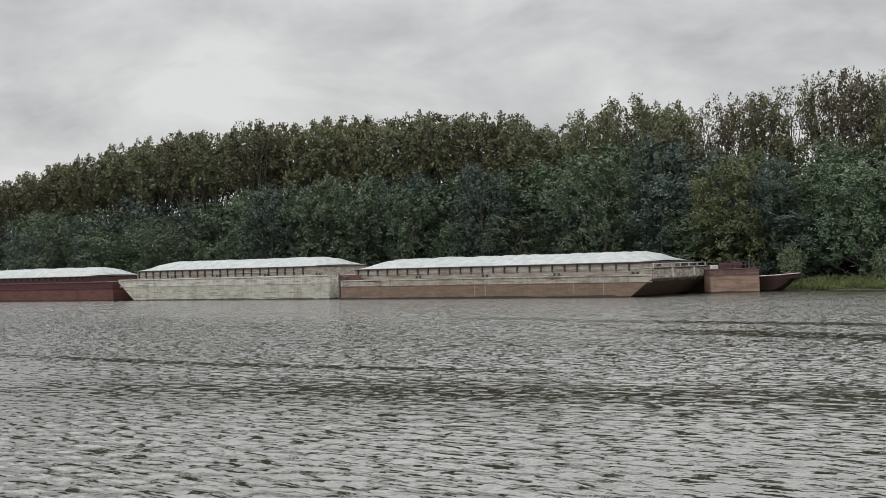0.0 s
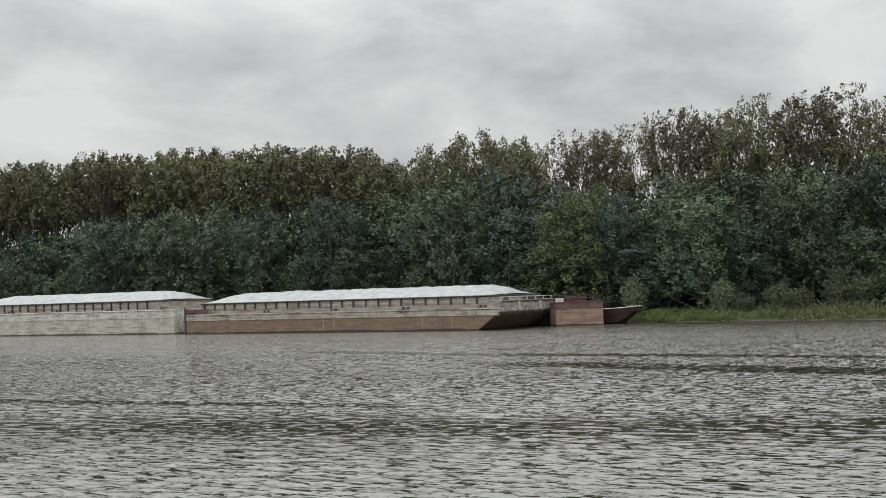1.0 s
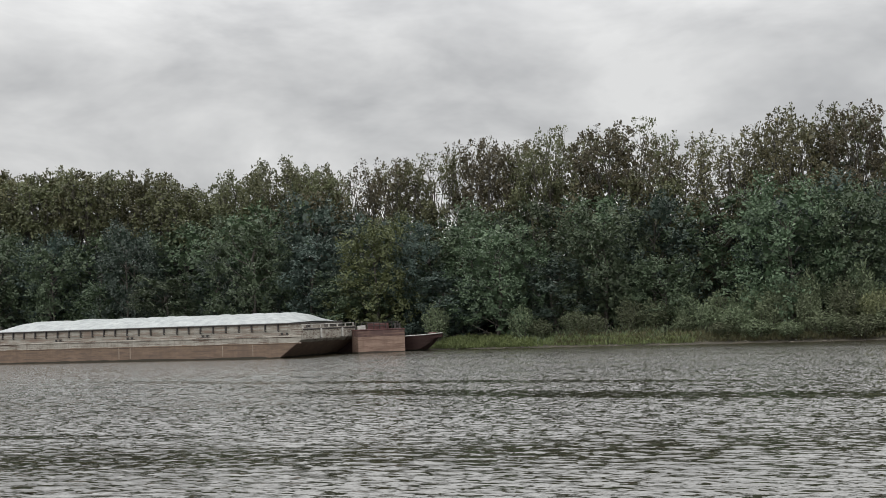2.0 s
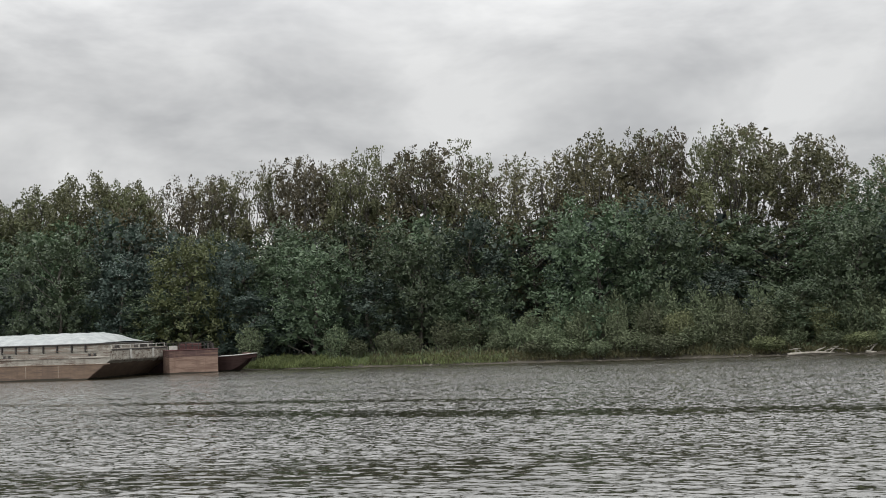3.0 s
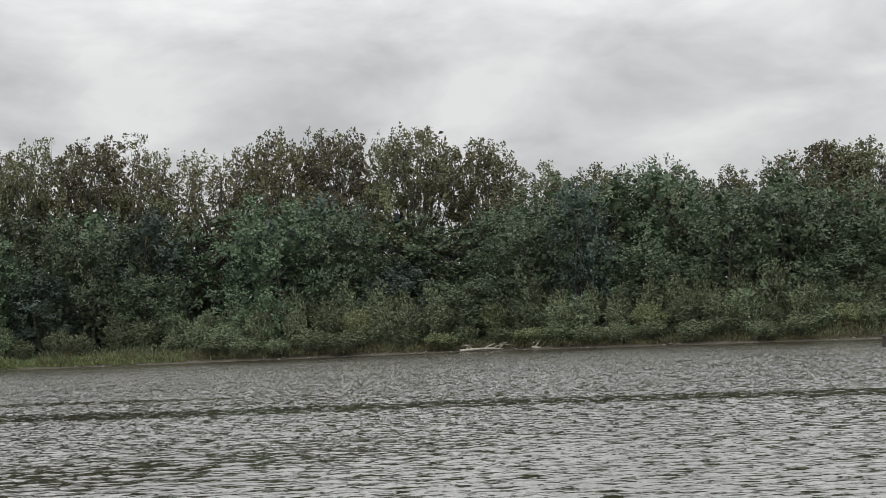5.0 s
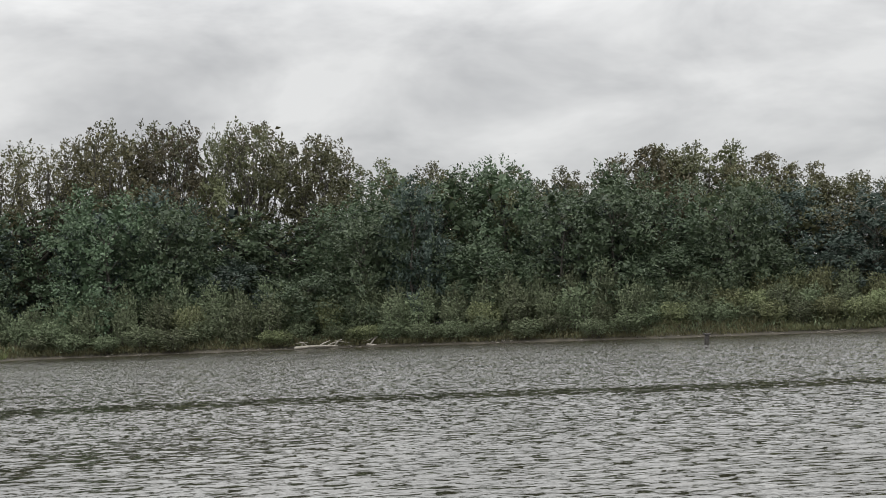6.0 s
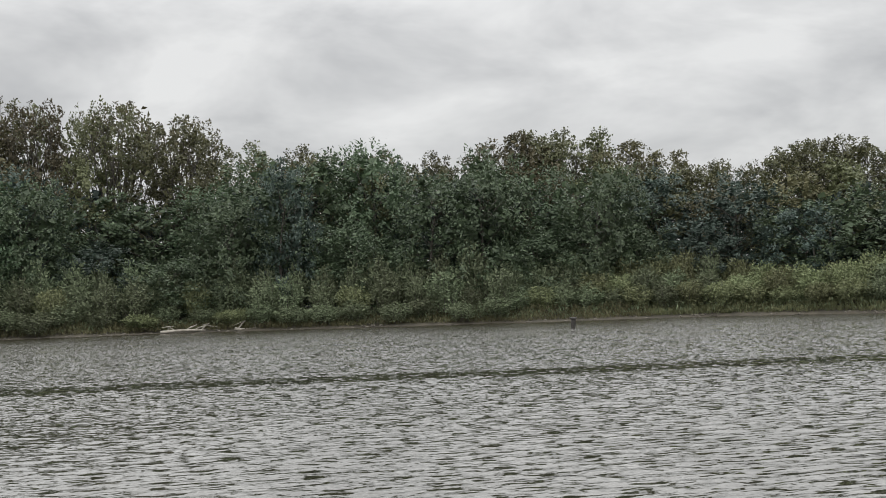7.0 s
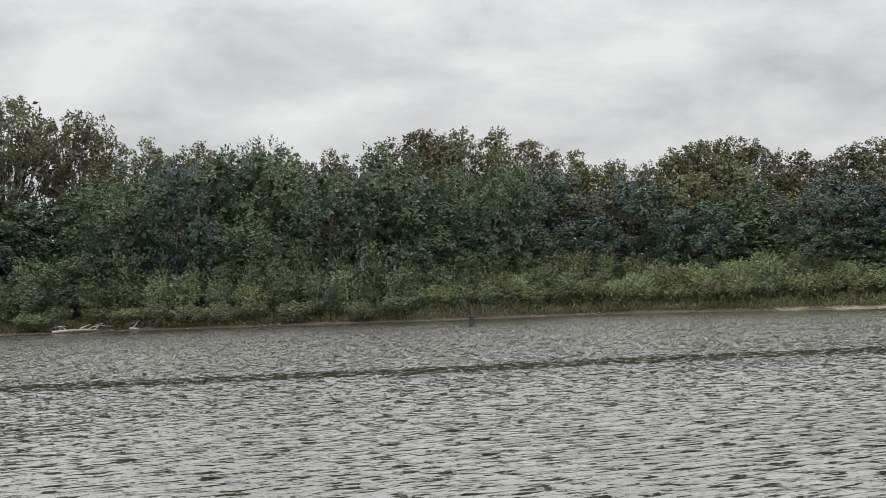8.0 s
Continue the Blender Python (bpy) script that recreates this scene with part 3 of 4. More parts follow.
# ---- pontoon and small boat beyond the bow ----
def build_pontoon():
    ob = tagged(new("pontoon"), "faded pink steel pontoon moored behind the barge bow", "pontoon")
    ob.matrix_basis = pose(-78.9, 158.2, 0, 0, 0, 46)
    side_extrude("hull", [(0, 3.2), (0, -0.6), (7.0, -0.6), (7.0, 3.2)], 0, 2.6, M_PONTOON, ob)
    part("deck_edge", box(-0.06, 7.06, -0.06, 2.66, 3.18, 3.3, 0.02), M_DARKRED, ob)
    for z in (0.85, 1.65, 2.35):
        part("plate_seam", box(0.06, 6.94, -0.025, 0.04, z, z + 0.05), M_PONTOON, ob)
    for x in np.linspace(0.3, 6.7, 8):
        part("stanchion", box(x, x + 0.09, 1.9, 1.99, 3.3, 4.25), M_IRON, ob)
    for z in (3.75, 4.2):
        part("hand_rail", box(0.2, 6.8, 1.87, 1.92, z, z + 0.08), M_IRON, ob)
    part("winch_house", box(2.2, 5.4, 2.05, 2.5, 3.3, 4.1, 0.05), M_DARKRED, ob)
    part("locker", box(0.5, 1.5, 0.9, 1.6, 3.3, 3.85, 0.04), M_PALEIRON, ob, "small white deck locker")
    shared("bollard", BOLLARD, ob, pose(6.2, 0.7, 3.33))
    back = tagged(new("work_float"), "low dark brown steel float behind the barge bow", "pontoon")
    back.location = (-90.0, 162.5, 0)
    side_extrude("hull", [(0, 2.9), (0, -0.5), (10.2, -0.5), (10.2, 2.9)], 0, 3.0, M_BOAT, back)
    part("deck_edge", box(-0.05, 10.25, -0.05, 3.05, 2.88, 2.98, 0.02), M_IRON, back)


def build_boat():
    """A short hull with a pointed, raised bow; open inside, with a thick gunwale."""
    ob = tagged(new("boat"), "dark red steel boat with a raised bow at the bank", "boat")
    ob.matrix_basis = pose(-76.1, 166.9, 0, 0, 0, -4)
    n = 18
    outer, inner = [], []
    for k in range(n + 1):
        s = k / n
        x = s * 6.5
        half = 1.6 * (1 - max(0, (s - 0.45) / 0.55) ** 2.2) + 0.06
        sheer = 2.1 + 0.32 * s ** 2
        keel = -0.5 + 2.6 * max(0, (s - 0.45) / 0.55) ** 1.5
        chine = keel + 0.25 * (sheer - keel)
        outer.append([(x, -half, sheer), (x - 0.5 * s ** 3, -half * 0.8, chine), (x - 1.2 * s ** 3, 0, keel), (x - 0.5 * s ** 3, half * 0.8, chine), (x, half, sheer)])
        w = max(half - 0.12, 0.02)
        inner.append([(x - 0.05, w, sheer), (x - 0.05, w, sheer - 0.55), (x - 0.05, -w, sheer - 0.55), (x - 0.05, -w, sheer)])
    ring = [a + b for a, b in zip(outer, inner)]
    m = len(ring[0])
    bm = bmesh.new()
    vs = [[bm.verts.new(p) for p in r] for r in ring]
    for k in range(n):
        for j in range(m):
            bm.faces.new((vs[k][j], vs[k][(j + 1) % m], vs[k + 1][(j + 1) % m], vs[k + 1][j]))
    bm.faces.new(vs[0])
    bm.faces.new(vs[n][::-1])
    bmesh.ops.recalc_face_normals(bm, faces=bm.faces[:])
    part("hull", bm, M_BOAT, ob)
    for sgn in (-1, 1):
        pts = [(r[0][0], r[0][1] * -sgn, r[0][2] + 0.03) for r in outer]
        v, f = tube(pts, [0.08] * len(pts), 6)
        mesh_part("gunwale", v, f, M_PALEIRON, ob, "worn pale gunwale", True)
    part("thwart", box(3.6, 4.1, -1.3, 1.3, 2.0, 2.12, 0.02), M_DECK, ob)
    part("foredeck_box", box(4.5, 5.3, -0.6, 0.6, 1.75, 2.55, 0.08), M_DARKRED, ob)


build_pontoon()
build_boat()


# ---- trees ----
def limb_points(rng, a, b, bend, n=5):
    t = np.linspace(0, 1, n)[:, None]
    off = rng.normal(size=3) * bend
    return a + (b - a) * t + off * np.sin(t * np.pi) + np.array([0, 0, 1.0]) * bend * np.sin(t * np.pi) * 0.5


def broadleaf(seed, height, width, mat, label, lobes=20, sprays=17, per=19, size=0.4, low=0.1):
    """A dense spreading tree, leafy to the ground: rounded boughs, each a heap of leafy sprays over a shaded inside."""
    rng = np.random.default_rng(seed)
    ob = tagged(new("tree"), label, "tree", "riverside trees")
    wood = [tube(limb_points(rng, np.zeros(3) - [0, 0, 0.4], np.array([rng.normal() * 0.5, rng.normal() * 0.5, height * 0.7]), 0.4, 7), np.linspace(0.3, 0.08, 7), 6)]
    vs = []
    lean = rng.uniform(0, 6.28)
    for k in range(lobes):
        u = low + (0.9 - low) * (k + 0.5) / lobes
        ang = k * 2.399 + rng.uniform(-0.5, 0.5)
        rl = width * rng.uniform(0.14, 0.27) * (1 - 0.2 * u)
        rad = 0.5 * width * math.sqrt(max(0.04, 1 - abs((u - 0.36) / 0.62) ** 3.4)) * (1 + 0.14 * math.sin(2 * ang + lean)) * rng.uniform(0.82, 1.08)
        rad = max(0.0, rad - rl * 0.8)
        squash = rng.uniform(0.75, 1.05)
        c = np.array([rad * math.cos(ang), rad * math.sin(ang), min(u * height, height - rl * squash * 1.12)])
        s = np.array([0, 0, max(0.5, min(height * 0.62, c[2] - rad * 0.6 - 0.6))])
        wood.append(tube(limb_points(rng, s, c, 0.35, 3), np.linspace(0.1, 0.03, 3), 3))
        # leafy sprays over the bough, the most of them on its upper and outer side
        outward = np.array([math.cos(ang), math.sin(ang), 0.0])
        for d in sphere_dirs(rng, sprays) + outward * 0.35 + np.array([0, 0, 0.28]):
            d = d / (np.linalg.norm(d) + 1e-9)
            p = c + d * np.array([1.0, 1.0, squash]) * rl * rng.uniform(0.86, 1.06)
            way = unit(d * 0.8 + np.array([0, 0, rng.uniform(0.0, 0.5)]) + rng.normal(size=3) * 0.25)
            n = int(per * rng.uniform(0.7, 1.35))
            reach = rng.uniform(0.75, 1.25) * width / 12
            q = p + way * (rng.uniform(-0.55, 0.6, (n, 1)) * reach) + rng.normal(size=(n, 3)) * 0.26 * width / 12
            ax = way * 0.7 + rng.normal(size=(n, 3)) * 0.55 - np.array([0, 0, 0.12])
            face = unit(d * 0.85 + outward * 0.2 + np.array([0, 0, 0.12 + 0.35 * u]) + rng.normal(size=(n, 3)) * 0.11)
            vs.append(leaves(rng, q, ax, size * rng.uniform(0.65, 1.35, n), 0.5, 0.1, face))
        n = 24
        q = c - outward * rl * 0.35 + sphere_dirs(rng, n) * rl * rng.uniform(0.1, 0.5, (n, 1))
        vs.append(leaves(rng, q, rng.normal(size=(n, 3)) * [1, 1, 0.6], rng.uniform(0.7, 1.1, n) * width / 12, 0.7))
    cv, cf = joined(vs)
    cv[:, 2] = np.maximum(cv[:, 2], 0.1) * height / np.percentile(cv[:, 2], 99.7)
    v, f = joined(wood)
    mesh_part("trunk", v, f, M_BARK, ob, "", True)
    mesh_part("crown", cv, cf, mat, ob)
    return ob


def poplar(seed, height, width, mat, label, lobes=15, tufts=13, per=21, size=0.36, depth=0.3, open_=0.0):
    """A tall tree: limbs fan out from the trunk into billows of small upright tufts, with chinks of sky between them."""
    rng = np.random.default_rng(seed)
    ob = tagged(new("tree"), label, "tree", "tall trees behind")
    top = np.array([rng.normal() * 0.8, rng.normal() * 0.8, height * 0.82])
    trunk = limb_points(rng, np.array([0, 0, -0.4]), top, 0.5, 8)
    wood, vs = [tube(trunk, np.linspace(0.42, 0.07, 8), 6)], []
    mid = np.array([top[0] * 0.6, top[1] * 0.6, height * (1 - depth)])
    span = np.array([width * 0.5, width * 0.5, height * depth])
    for k in range(lobes):
        up = -0.75 + 1.6 * (k + 0.5) / lobes
        flat = math.sqrt(max(0.0, 1 - min(1.0, abs(up)) ** 3.2))
        ang = k * 2.399 + rng.uniform(-0.4, 0.4)
        rl = width * rng.uniform(0.13, 0.2)
        shell = rng.uniform(0.72, 0.98)
        c = mid + np.array([flat * math.cos(ang) * shell, flat * math.sin(ang) * shell, up]) * (span - [rl * 0.7, rl * 0.7, rl * 0.8])
        s = trunk[0] + (top - trunk[0]) * float(np.clip(c[2] / height - 0.16 - 0.2 * rng.uniform(), 0.25, 0.85))
        main = limb_points(rng, s, c, 0.5, 5)
        wood.append(tube(main, np.linspace(0.17, 0.045, 5), 4))
        for j, d in enumerate(sphere_dirs(rng, tufts) + np.array([0, 0, 0.3])):
            d = d / (np.linalg.norm(d) + 1e-9)
            p = c + d * rl * rng.uniform(0.6 - 0.2 * open_, 1.08 + 0.35 * open_)
            if j % 2 == 0:
                wood.append(tube(np.stack([main[3], p + [0, 0, 0.3]]), [0.045, 0.014], 3))
            n = int(per * rng.uniform(0.6, 1.4) * (1 - 0.5 * open_))
            e = sphere_dirs(rng, n)
            r = rng.uniform(0.42, 0.72)
            q = p + e * r * rng.uniform(0.2, 1.0, (n, 1)) ** 0.6 * np.array([0.85, 0.85, 1.25])
            face = unit(e * 0.4 + d * 0.5 + np.array([0, 0, 0.45]) + rng.normal(size=(n, 3)) * 0.2)
            vs.append(leaves(rng, q, e * 0.3 + rng.normal(size=(n, 3)) * 0.5 + np.array([0, 0, 0.4]), size * rng.uniform(0.7, 1.35, n), 0.66, 0.1, face))
        # thin leaves inside the bough, which close most of the gaps
        n = int(15 * (1 - open_))
        if n:
            q = c + sphere_dirs(rng, n) * rl * rng.uniform(0.2, 0.75, (n, 1))
            vs.append(leaves(rng, q, rng.normal(size=(n, 3)), rng.uniform(0.7, 1.15, n), 0.6))
    cv, cf = joined(vs)
    fit = height / np.percentile(cv[:, 2], 99.6)
    v, f = joined(wood)
    v[:, 2] *= fit
    cv[:, 2] *= fit
    mesh_part("trunk", v, f, M_BARK, ob, "", True)
    mesh_part("crown", cv, cf, mat, ob)
    return ob


def willow(seed, height, width, mat, label, stems=34, per=95):
    """A bushy willow: many fanned stems with narrow leaves."""
    rng = np.random.default_rng(seed)
    ob = tagged(new("willow_bush"), label, "bush", "willow thicket on the bank")
    wood, vs = [], []
    for k in range(stems):
        ang, q = k * 2.399, math.sqrt((k + 0.5) / stems)
        tip = np.array([0.5 * width * q * math.cos(ang), 0.5 * width * q * math.sin(ang), height * (1.0 - 0.38 * q * q) * rng.uniform(0.84, 1.0)])
        foot = np.array([tip[0] * 0.25, tip[1] * 0.25, -0.3])
        pts = limb_points(rng, foot, tip, 0.25, 5)
        wood.append(tube(pts, np.linspace(0.05, 0.012, 5), 3))
        t = rng.uniform(0.14, 1.0, per) ** 0.6
        idx = t * 4
        i0 = np.minimum(idx.astype(int), 3)
        base = pts[i0] + (pts[i0 + 1] - pts[i0]) * (idx - i0)[:, None]
        base = base + rng.normal(size=(per, 3)) * np.array([0.38, 0.38, 0.3]) * width / 5 * (1.15 - 0.6 * t[:, None])
        out = unit(base * np.array([1, 1, 0]) + 1e-3)
        ax = out * 0.5 + rng.normal(size=(per, 3)) * 0.55 + np.array([0, 0, 0.4])
        face = unit(out * 0.6 + np.array([0, 0, 0.6]) + rng.normal(size=(per, 3)) * 0.12)
        vs.append(leaves(rng, base, ax, rng.uniform(0.27, 0.56, per), 0.4, 0.06, face))
    v, f = joined(wood)
    mesh_part("woody_base", v, f, M_BARK, ob)
    v, f = joined(vs)
    mesh_part("foliage", v, f, mat, ob)
    return ob


GREEN = "dense dark green broadleaf tree at the water"
BROAD = [broadleaf(11, 20, 12.0, M_LEAF, GREEN, 22, 17, 19, 0.42),
         broadleaf(12, 20, 13.5, M_LEAF, GREEN, 24, 17, 19, 0.44),
         broadleaf(13, 20, 10.5, M_LEAF_BLUE, "dense blue-green broadleaf tree at the water", 20, 17, 19, 0.4),
         broadleaf(14, 20, 12.0, M_LEAF_BLUE, "spreading dark blue-green broadleaf tree at the water", 21, 15, 19, 0.45, 0.08),
         broadleaf(16, 20, 14.5, M_LEAF, "broad dark green tree at the water", 26, 16, 19, 0.44)]
BROAD_FAR = [broadleaf(17, 20, 12.5, M_LEAF, "dark green broadleaf tree farther along the bank", 20, 14, 14, 0.5),
             broadleaf(18, 20, 13.5, M_LEAF_BLUE, "dark blue-green broadleaf tree farther along the bank", 21, 14, 14, 0.5)]
UNDER = [broadleaf(19, 20, 12.0, M_POPLAR, "olive green tree in the second row of the wood", 18, 14, 13, 0.5),
         broadleaf(20, 20, 12.5, M_BRONZE, "brownish autumn tree in the second row of the wood", 18, 14, 13, 0.5)]
BROAD_LIGHT = broadleaf(15, 20, 12.0, M_LEAF_LIGHT, "yellow-green broadleaf tree among darker trees", 22, 17, 19, 0.44)
OLIVE = "tall olive green poplar behind the bank trees"
POPLAR = [poplar(21, 30, 15.5, M_POPLAR, OLIVE, 18, 14, 27, 0.38, 0.27, 0.15),
          poplar(22, 30, 13.5, M_POPLAR, OLIVE, 16, 14, 27, 0.38, 0.27),
          poplar(23, 30, 13.5, M_BRONZE, "tall poplar with bronze autumn leaves", 16, 13, 27, 0.38, 0.26, 0.3),
          poplar(24, 30, 12.0, M_POPLAR, "tall thinly leaved poplar with bare twigs", 14, 13, 16, 0.34, 0.25, 0.7),
          poplar(25, 30, 16.0, M_POPLAR, "tall poplar with an open crown on bare limbs", 16, 13, 27, 0.38, 0.25, 0.42),
          poplar(26, 30, 13.5, M_BRONZE, "tall poplar with thin bronze leaves", 16, 13, 25, 0.36, 0.26, 0.5)]
POPLAR_DOME = [poplar(51, 30, 15.0, M_POPLAR, "broad rounded poplar, olive green with bare twigs", 18, 14, 27, 0.4, 0.25, 0.1),
               poplar(52, 30, 13.5, M_BRONZE, "rounded bronze green poplar with bare twigs", 17, 14, 27, 0.4, 0.25, 0.1)]
POPLAR_FAR = [poplar(27, 30, 14.0, M_POPLAR, "olive green poplar in the far row", 14, 11, 19, 0.48, 0.28),
              poplar(28, 30, 12.5, M_POPLAR, "olive green poplar in the far row", 14, 11, 19, 0.48, 0.28),
              poplar(29, 30, 13.0, M_BRONZE, "bronze green poplar in the far row", 14, 11, 19, 0.48, 0.28)]
WILLOW = [willow(31, 6, 5.0, M_WILLOW, "grey-green willow bush on the bank", 28, 64),
          willow(32, 6, 4.4, M_WILLOW, "grey-green willow bush on the bank", 26, 64),
          willow(33, 6, 5.4, M_WILLOW_WARM, "yellow-green willow bush on the bank", 38, 74)]


def plant(proto, x, y, height, base_height, spread, turn):
    k = height / base_height
    m = pose(x, y, land_z(x, y) - 0.1, 0, 0, turn) @ Matrix.Diagonal((spread, spread, k, 1))
    return copy_thing(proto, m)


# heights that the skyline and the front trees would have 200 m away, by place along the bank
SKY_X = [-330, -304, -288, -264, -242, -210, -196, -183, -170, -158, -148, -141, -136, -132, -128, -121, -113, -105, -102, -94, -87, -79, -70, -65, -58,
         -51, -47, -43, -38, -30, -22, -12, -2, 6, 8, 11, 16, 20, 27, 34, 43, 51, 55, 58, 64, 70, 78, 86, 90, 92, 98, 104, 110, 116, 127, 130, 133, 142, 153]
SKY_H = [29, 31.5, 33.2, 35.8, 37.2, 37.9, 36.6, 36.9, 34.7, 35.1, 33.4, 34.2, 32, 28.5, 30.7, 32.9, 33.9, 32.2, 30.5, 32.4, 33, 34.5, 34.7, 33.7, 35.5,
         35.4, 33.8, 31.8, 31.3, 32.6, 34.4, 34.2, 35.2, 34.5, 32, 30.3, 28.1, 26.6, 27.9, 26.9, 27.4, 26, 28, 29.3, 30.8, 29.9, 28.2, 28, 25.8, 23.8, 24.8, 25.7, 28.3, 28.8, 28.3, 25.7, 24, 28.3, 29.4]
FRONT_X = [-320, -150, -122, -112, -96, -85, -78, -64, -48, -39, -30, -20, -10, -4, 2, 8, 14, 22, 30, 50, 62, 80, 100, 130, 160]
FRONT_H = [21, 25, 25, 27, 23, 22, 23, 26, 25, 22.3, 23.5, 25.8, 25, 22.5, 20, 20, 24, 26.5, 28, 26.5, 25.2, 24.4, 24, 24, 24]
EYE_Z = 4.79


def real_height(x, y, px, ph):
    return EYE_Z + (float(np.interp(200 * x / y, px, ph)) - EYE_Z) * y / 200 - land_z(x, y)


def crown_height(x, y, half, droop):
    """The height at which a rounded crown of that half width stays below the skyline all across."""
    u = np.linspace(-0.9, 0.9, 13)
    line = np.interp(200 * (x + u * half) / y, SKY_X, SKY_H) + droop * (1 - np.sqrt(1 - u * u))
    return EYE_Z + (float(line.min()) - EYE_Z) * y / 200 - land_z(x, y)


def grow_forest():
    rng = np.random.default_rng(77)
    x = -275.0
    while x < 150:
        y = float(bank_y(x)) + (10.5 if x < 45 else 14.5) + rng.uniform(-3.5, 3.0)
        h = real_height(x, y, FRONT_X, FRONT_H) * rng.choice([0.55, 0.72, 0.88, 1.0]) * rng.uniform(0.95, 1.04)
        proto = BROAD_FAR[rng.integers(2)] if x < -125 else BROAD[rng.integers(5)]
        turn, spread = rng.uniform(0, 360), rng.uniform(0.8, 1.15)
        # dark hollows in the wood, where no tree stands at the water
        if not any(p < 200 * x / y < q for p, q in ((-35, -26), (-50, -46), (38, 44), (84, 89))):
            plant(proto, x, y, h, 20, spread, turn)
        x += rng.uniform(6.2, 10.4)
    rng = np.random.default_rng(79)
    x = -290.0
    while x < 160:
        y = float(bank_y(x)) + 20 + rng.uniform(-2.5, 2.5)
        h = real_height(x, y, FRONT_X, FRONT_H) * (rng.choice([0.9, 0.97, 1.03]) if x < 5 else rng.choice([0.92, 0.99, 1.04]) if x < 40 else rng.choice([0.86, 0.92, 0.97])) * rng.uniform(0.97, 1.03)
        if x > 40:
            h = min(h, 0.94 * crown_height(x, y, 5.0, 4.0))
        proto = BROAD[rng.integers(5)] if x > 8 else BROAD_FAR[rng.integers(2)]
        plant(proto, x, y, h, 20, rng.uniform(1.1, 1.4), rng.uniform(0, 360))
        x += rng.uniform(8.0, 11.0)
    rng = np.random.default_rng(81)
    x = -120.0
    while x < 130:
        y = float(bank_y(x)) + 27 + rng.uniform(-1.5, 1.5)
        h = min(real_height(x, y, FRONT_X, FRONT_H) * rng.uniform(1.05, 1.22), (0.93 if x < 34 else 0.87) * crown_height(x, y, 5.0, 3.0))
        plant(UNDER[int(rng.uniform() < 0.45)], x, y, h, 20, rng.uniform(0.9, 1.15), rng.uniform(0, 360))
        x += rng.uniform(6.5, 9.0)
    rng = np.random.default_rng(80)
    for d, dx in ((31, 0.0), (40, 3.0)):
        x = -335.0 + dx
        while x < 195:
            y = float(bank_y(x)) + d + rng.uniform(-3, 3)
            s = 200 * x / y
            if s > 16 and d < 35:
                x += 5
                continue
            spread = rng.uniform(0.8, 1.1) if s > -128 else rng.uniform(1.0, 1.25)
            if s > 50:
                kind = POPLAR_DOME[int(rng.uniform() < 0.35)]
            elif s < -128:
                kind = POPLAR_FAR[(0, 1, 0, 1, 0, 1, 2)[rng.integers(7)]]
            elif -104 < s < -92 or -45 < s < -31 or 8 < s < 15:
                kind = POPLAR[3 if d > 35 else 5]
            elif -104 < s < 12:
                kind = POPLAR[(4, 5, 4, 0, 4, 2)[rng.integers(6)]]
            else:
                kind = POPLAR[rng.integers(2)]
            h = crown_height(x, y, 6.0 * spread, 9.0 if s < 50 else 6.0) * (rng.uniform(0.985, 1.03) if s < 50 else rng.uniform(0.99, 1.015))
            plant(kind, x, y, h, 30, spread, rng.uniform(0, 360))
            x += rng.uniform(4.2, 5.8) if s > 50 else rng.uniform(8.5, 11.5) if s > -128 else rng.uniform(4.8, 7.0)
    plant(BROAD_LIGHT, -84.0, float(bank_y(-84)) + 7.5, 19.8, 20, 1.05, 40)


HEDGE_X = [40, 51, 62, 76, 87, 98, 109, 116, 124, 138, 152, 170]
HEDGE_H = [12, 11.4, 9.4, 9.7, 10.1, 9.0, 8.1, 8.6, 9.8, 8.9, 7.4, 6.2]


def grow_thicket():
    rng = np.random.default_rng(78)
    for row, (d, h0, h1, step) in enumerate(((7.5, 7.2, 10.0, 3.6), (4.8, 4.6, 7.2, 3.7), (2.6, 2.4, 4.0, 4.2))):
        x = (-44.0, -36.0, -30.0)[row]
        while x < 46:
            y = float(bank_y(x)) + d + rng.uniform(-1.2, 1.2)
            h = rng.uniform(h0, h1) * float(np.interp(x, [-60, -40, -20, 120], [0.5, 0.62, 1, 0.95]))
            plant(WILLOW[2] if rng.uniform() < 0.12 else WILLOW[rng.integers(2)], x, y, h, 6, rng.uniform(0.75, 1.15), rng.uniform(0, 360))
            x += step * rng.uniform(0.75, 1.3)
    # the even, rounded hedge along the beach
    for d, k, step in ((9.0, 1.03, 3.0), (6.4, 0.82, 3.2), (4.3, 0.56, 2.9)):
        x = 46.0 + d * 0.1
        while x < 140:
            y = float(bank_y(x)) + d + rng.uniform(-0.7, 0.7) + (1.2 if x > 84 else 0)
            h = real_height(x, y, HEDGE_X, HEDGE_H) * k * rng.uniform(0.82, 1.08)
            warm = rng.uniform() < float(np.interp(x, [46, 60, 80], [0.2, 0.5, 0.8]))
            plant(WILLOW[2] if warm else WILLOW[rng.integers(2)], x, y, h, 6, rng.uniform(0.8, 1.0), rng.uniform(0, 360))
            x += step * rng.uniform(0.8, 1.2)
    for x, d, h in ((-73.0, 4.0, 6.2), (-59.5, 4.0, 5.6), (-57.0, 5.0, 3.4), (-52.0, 5.5, 4.6), (-49.0, 5.0, 4.0)):
        plant(WILLOW[0], x, float(bank_y(x)) + d, h, 6, 0.85, x * 7)


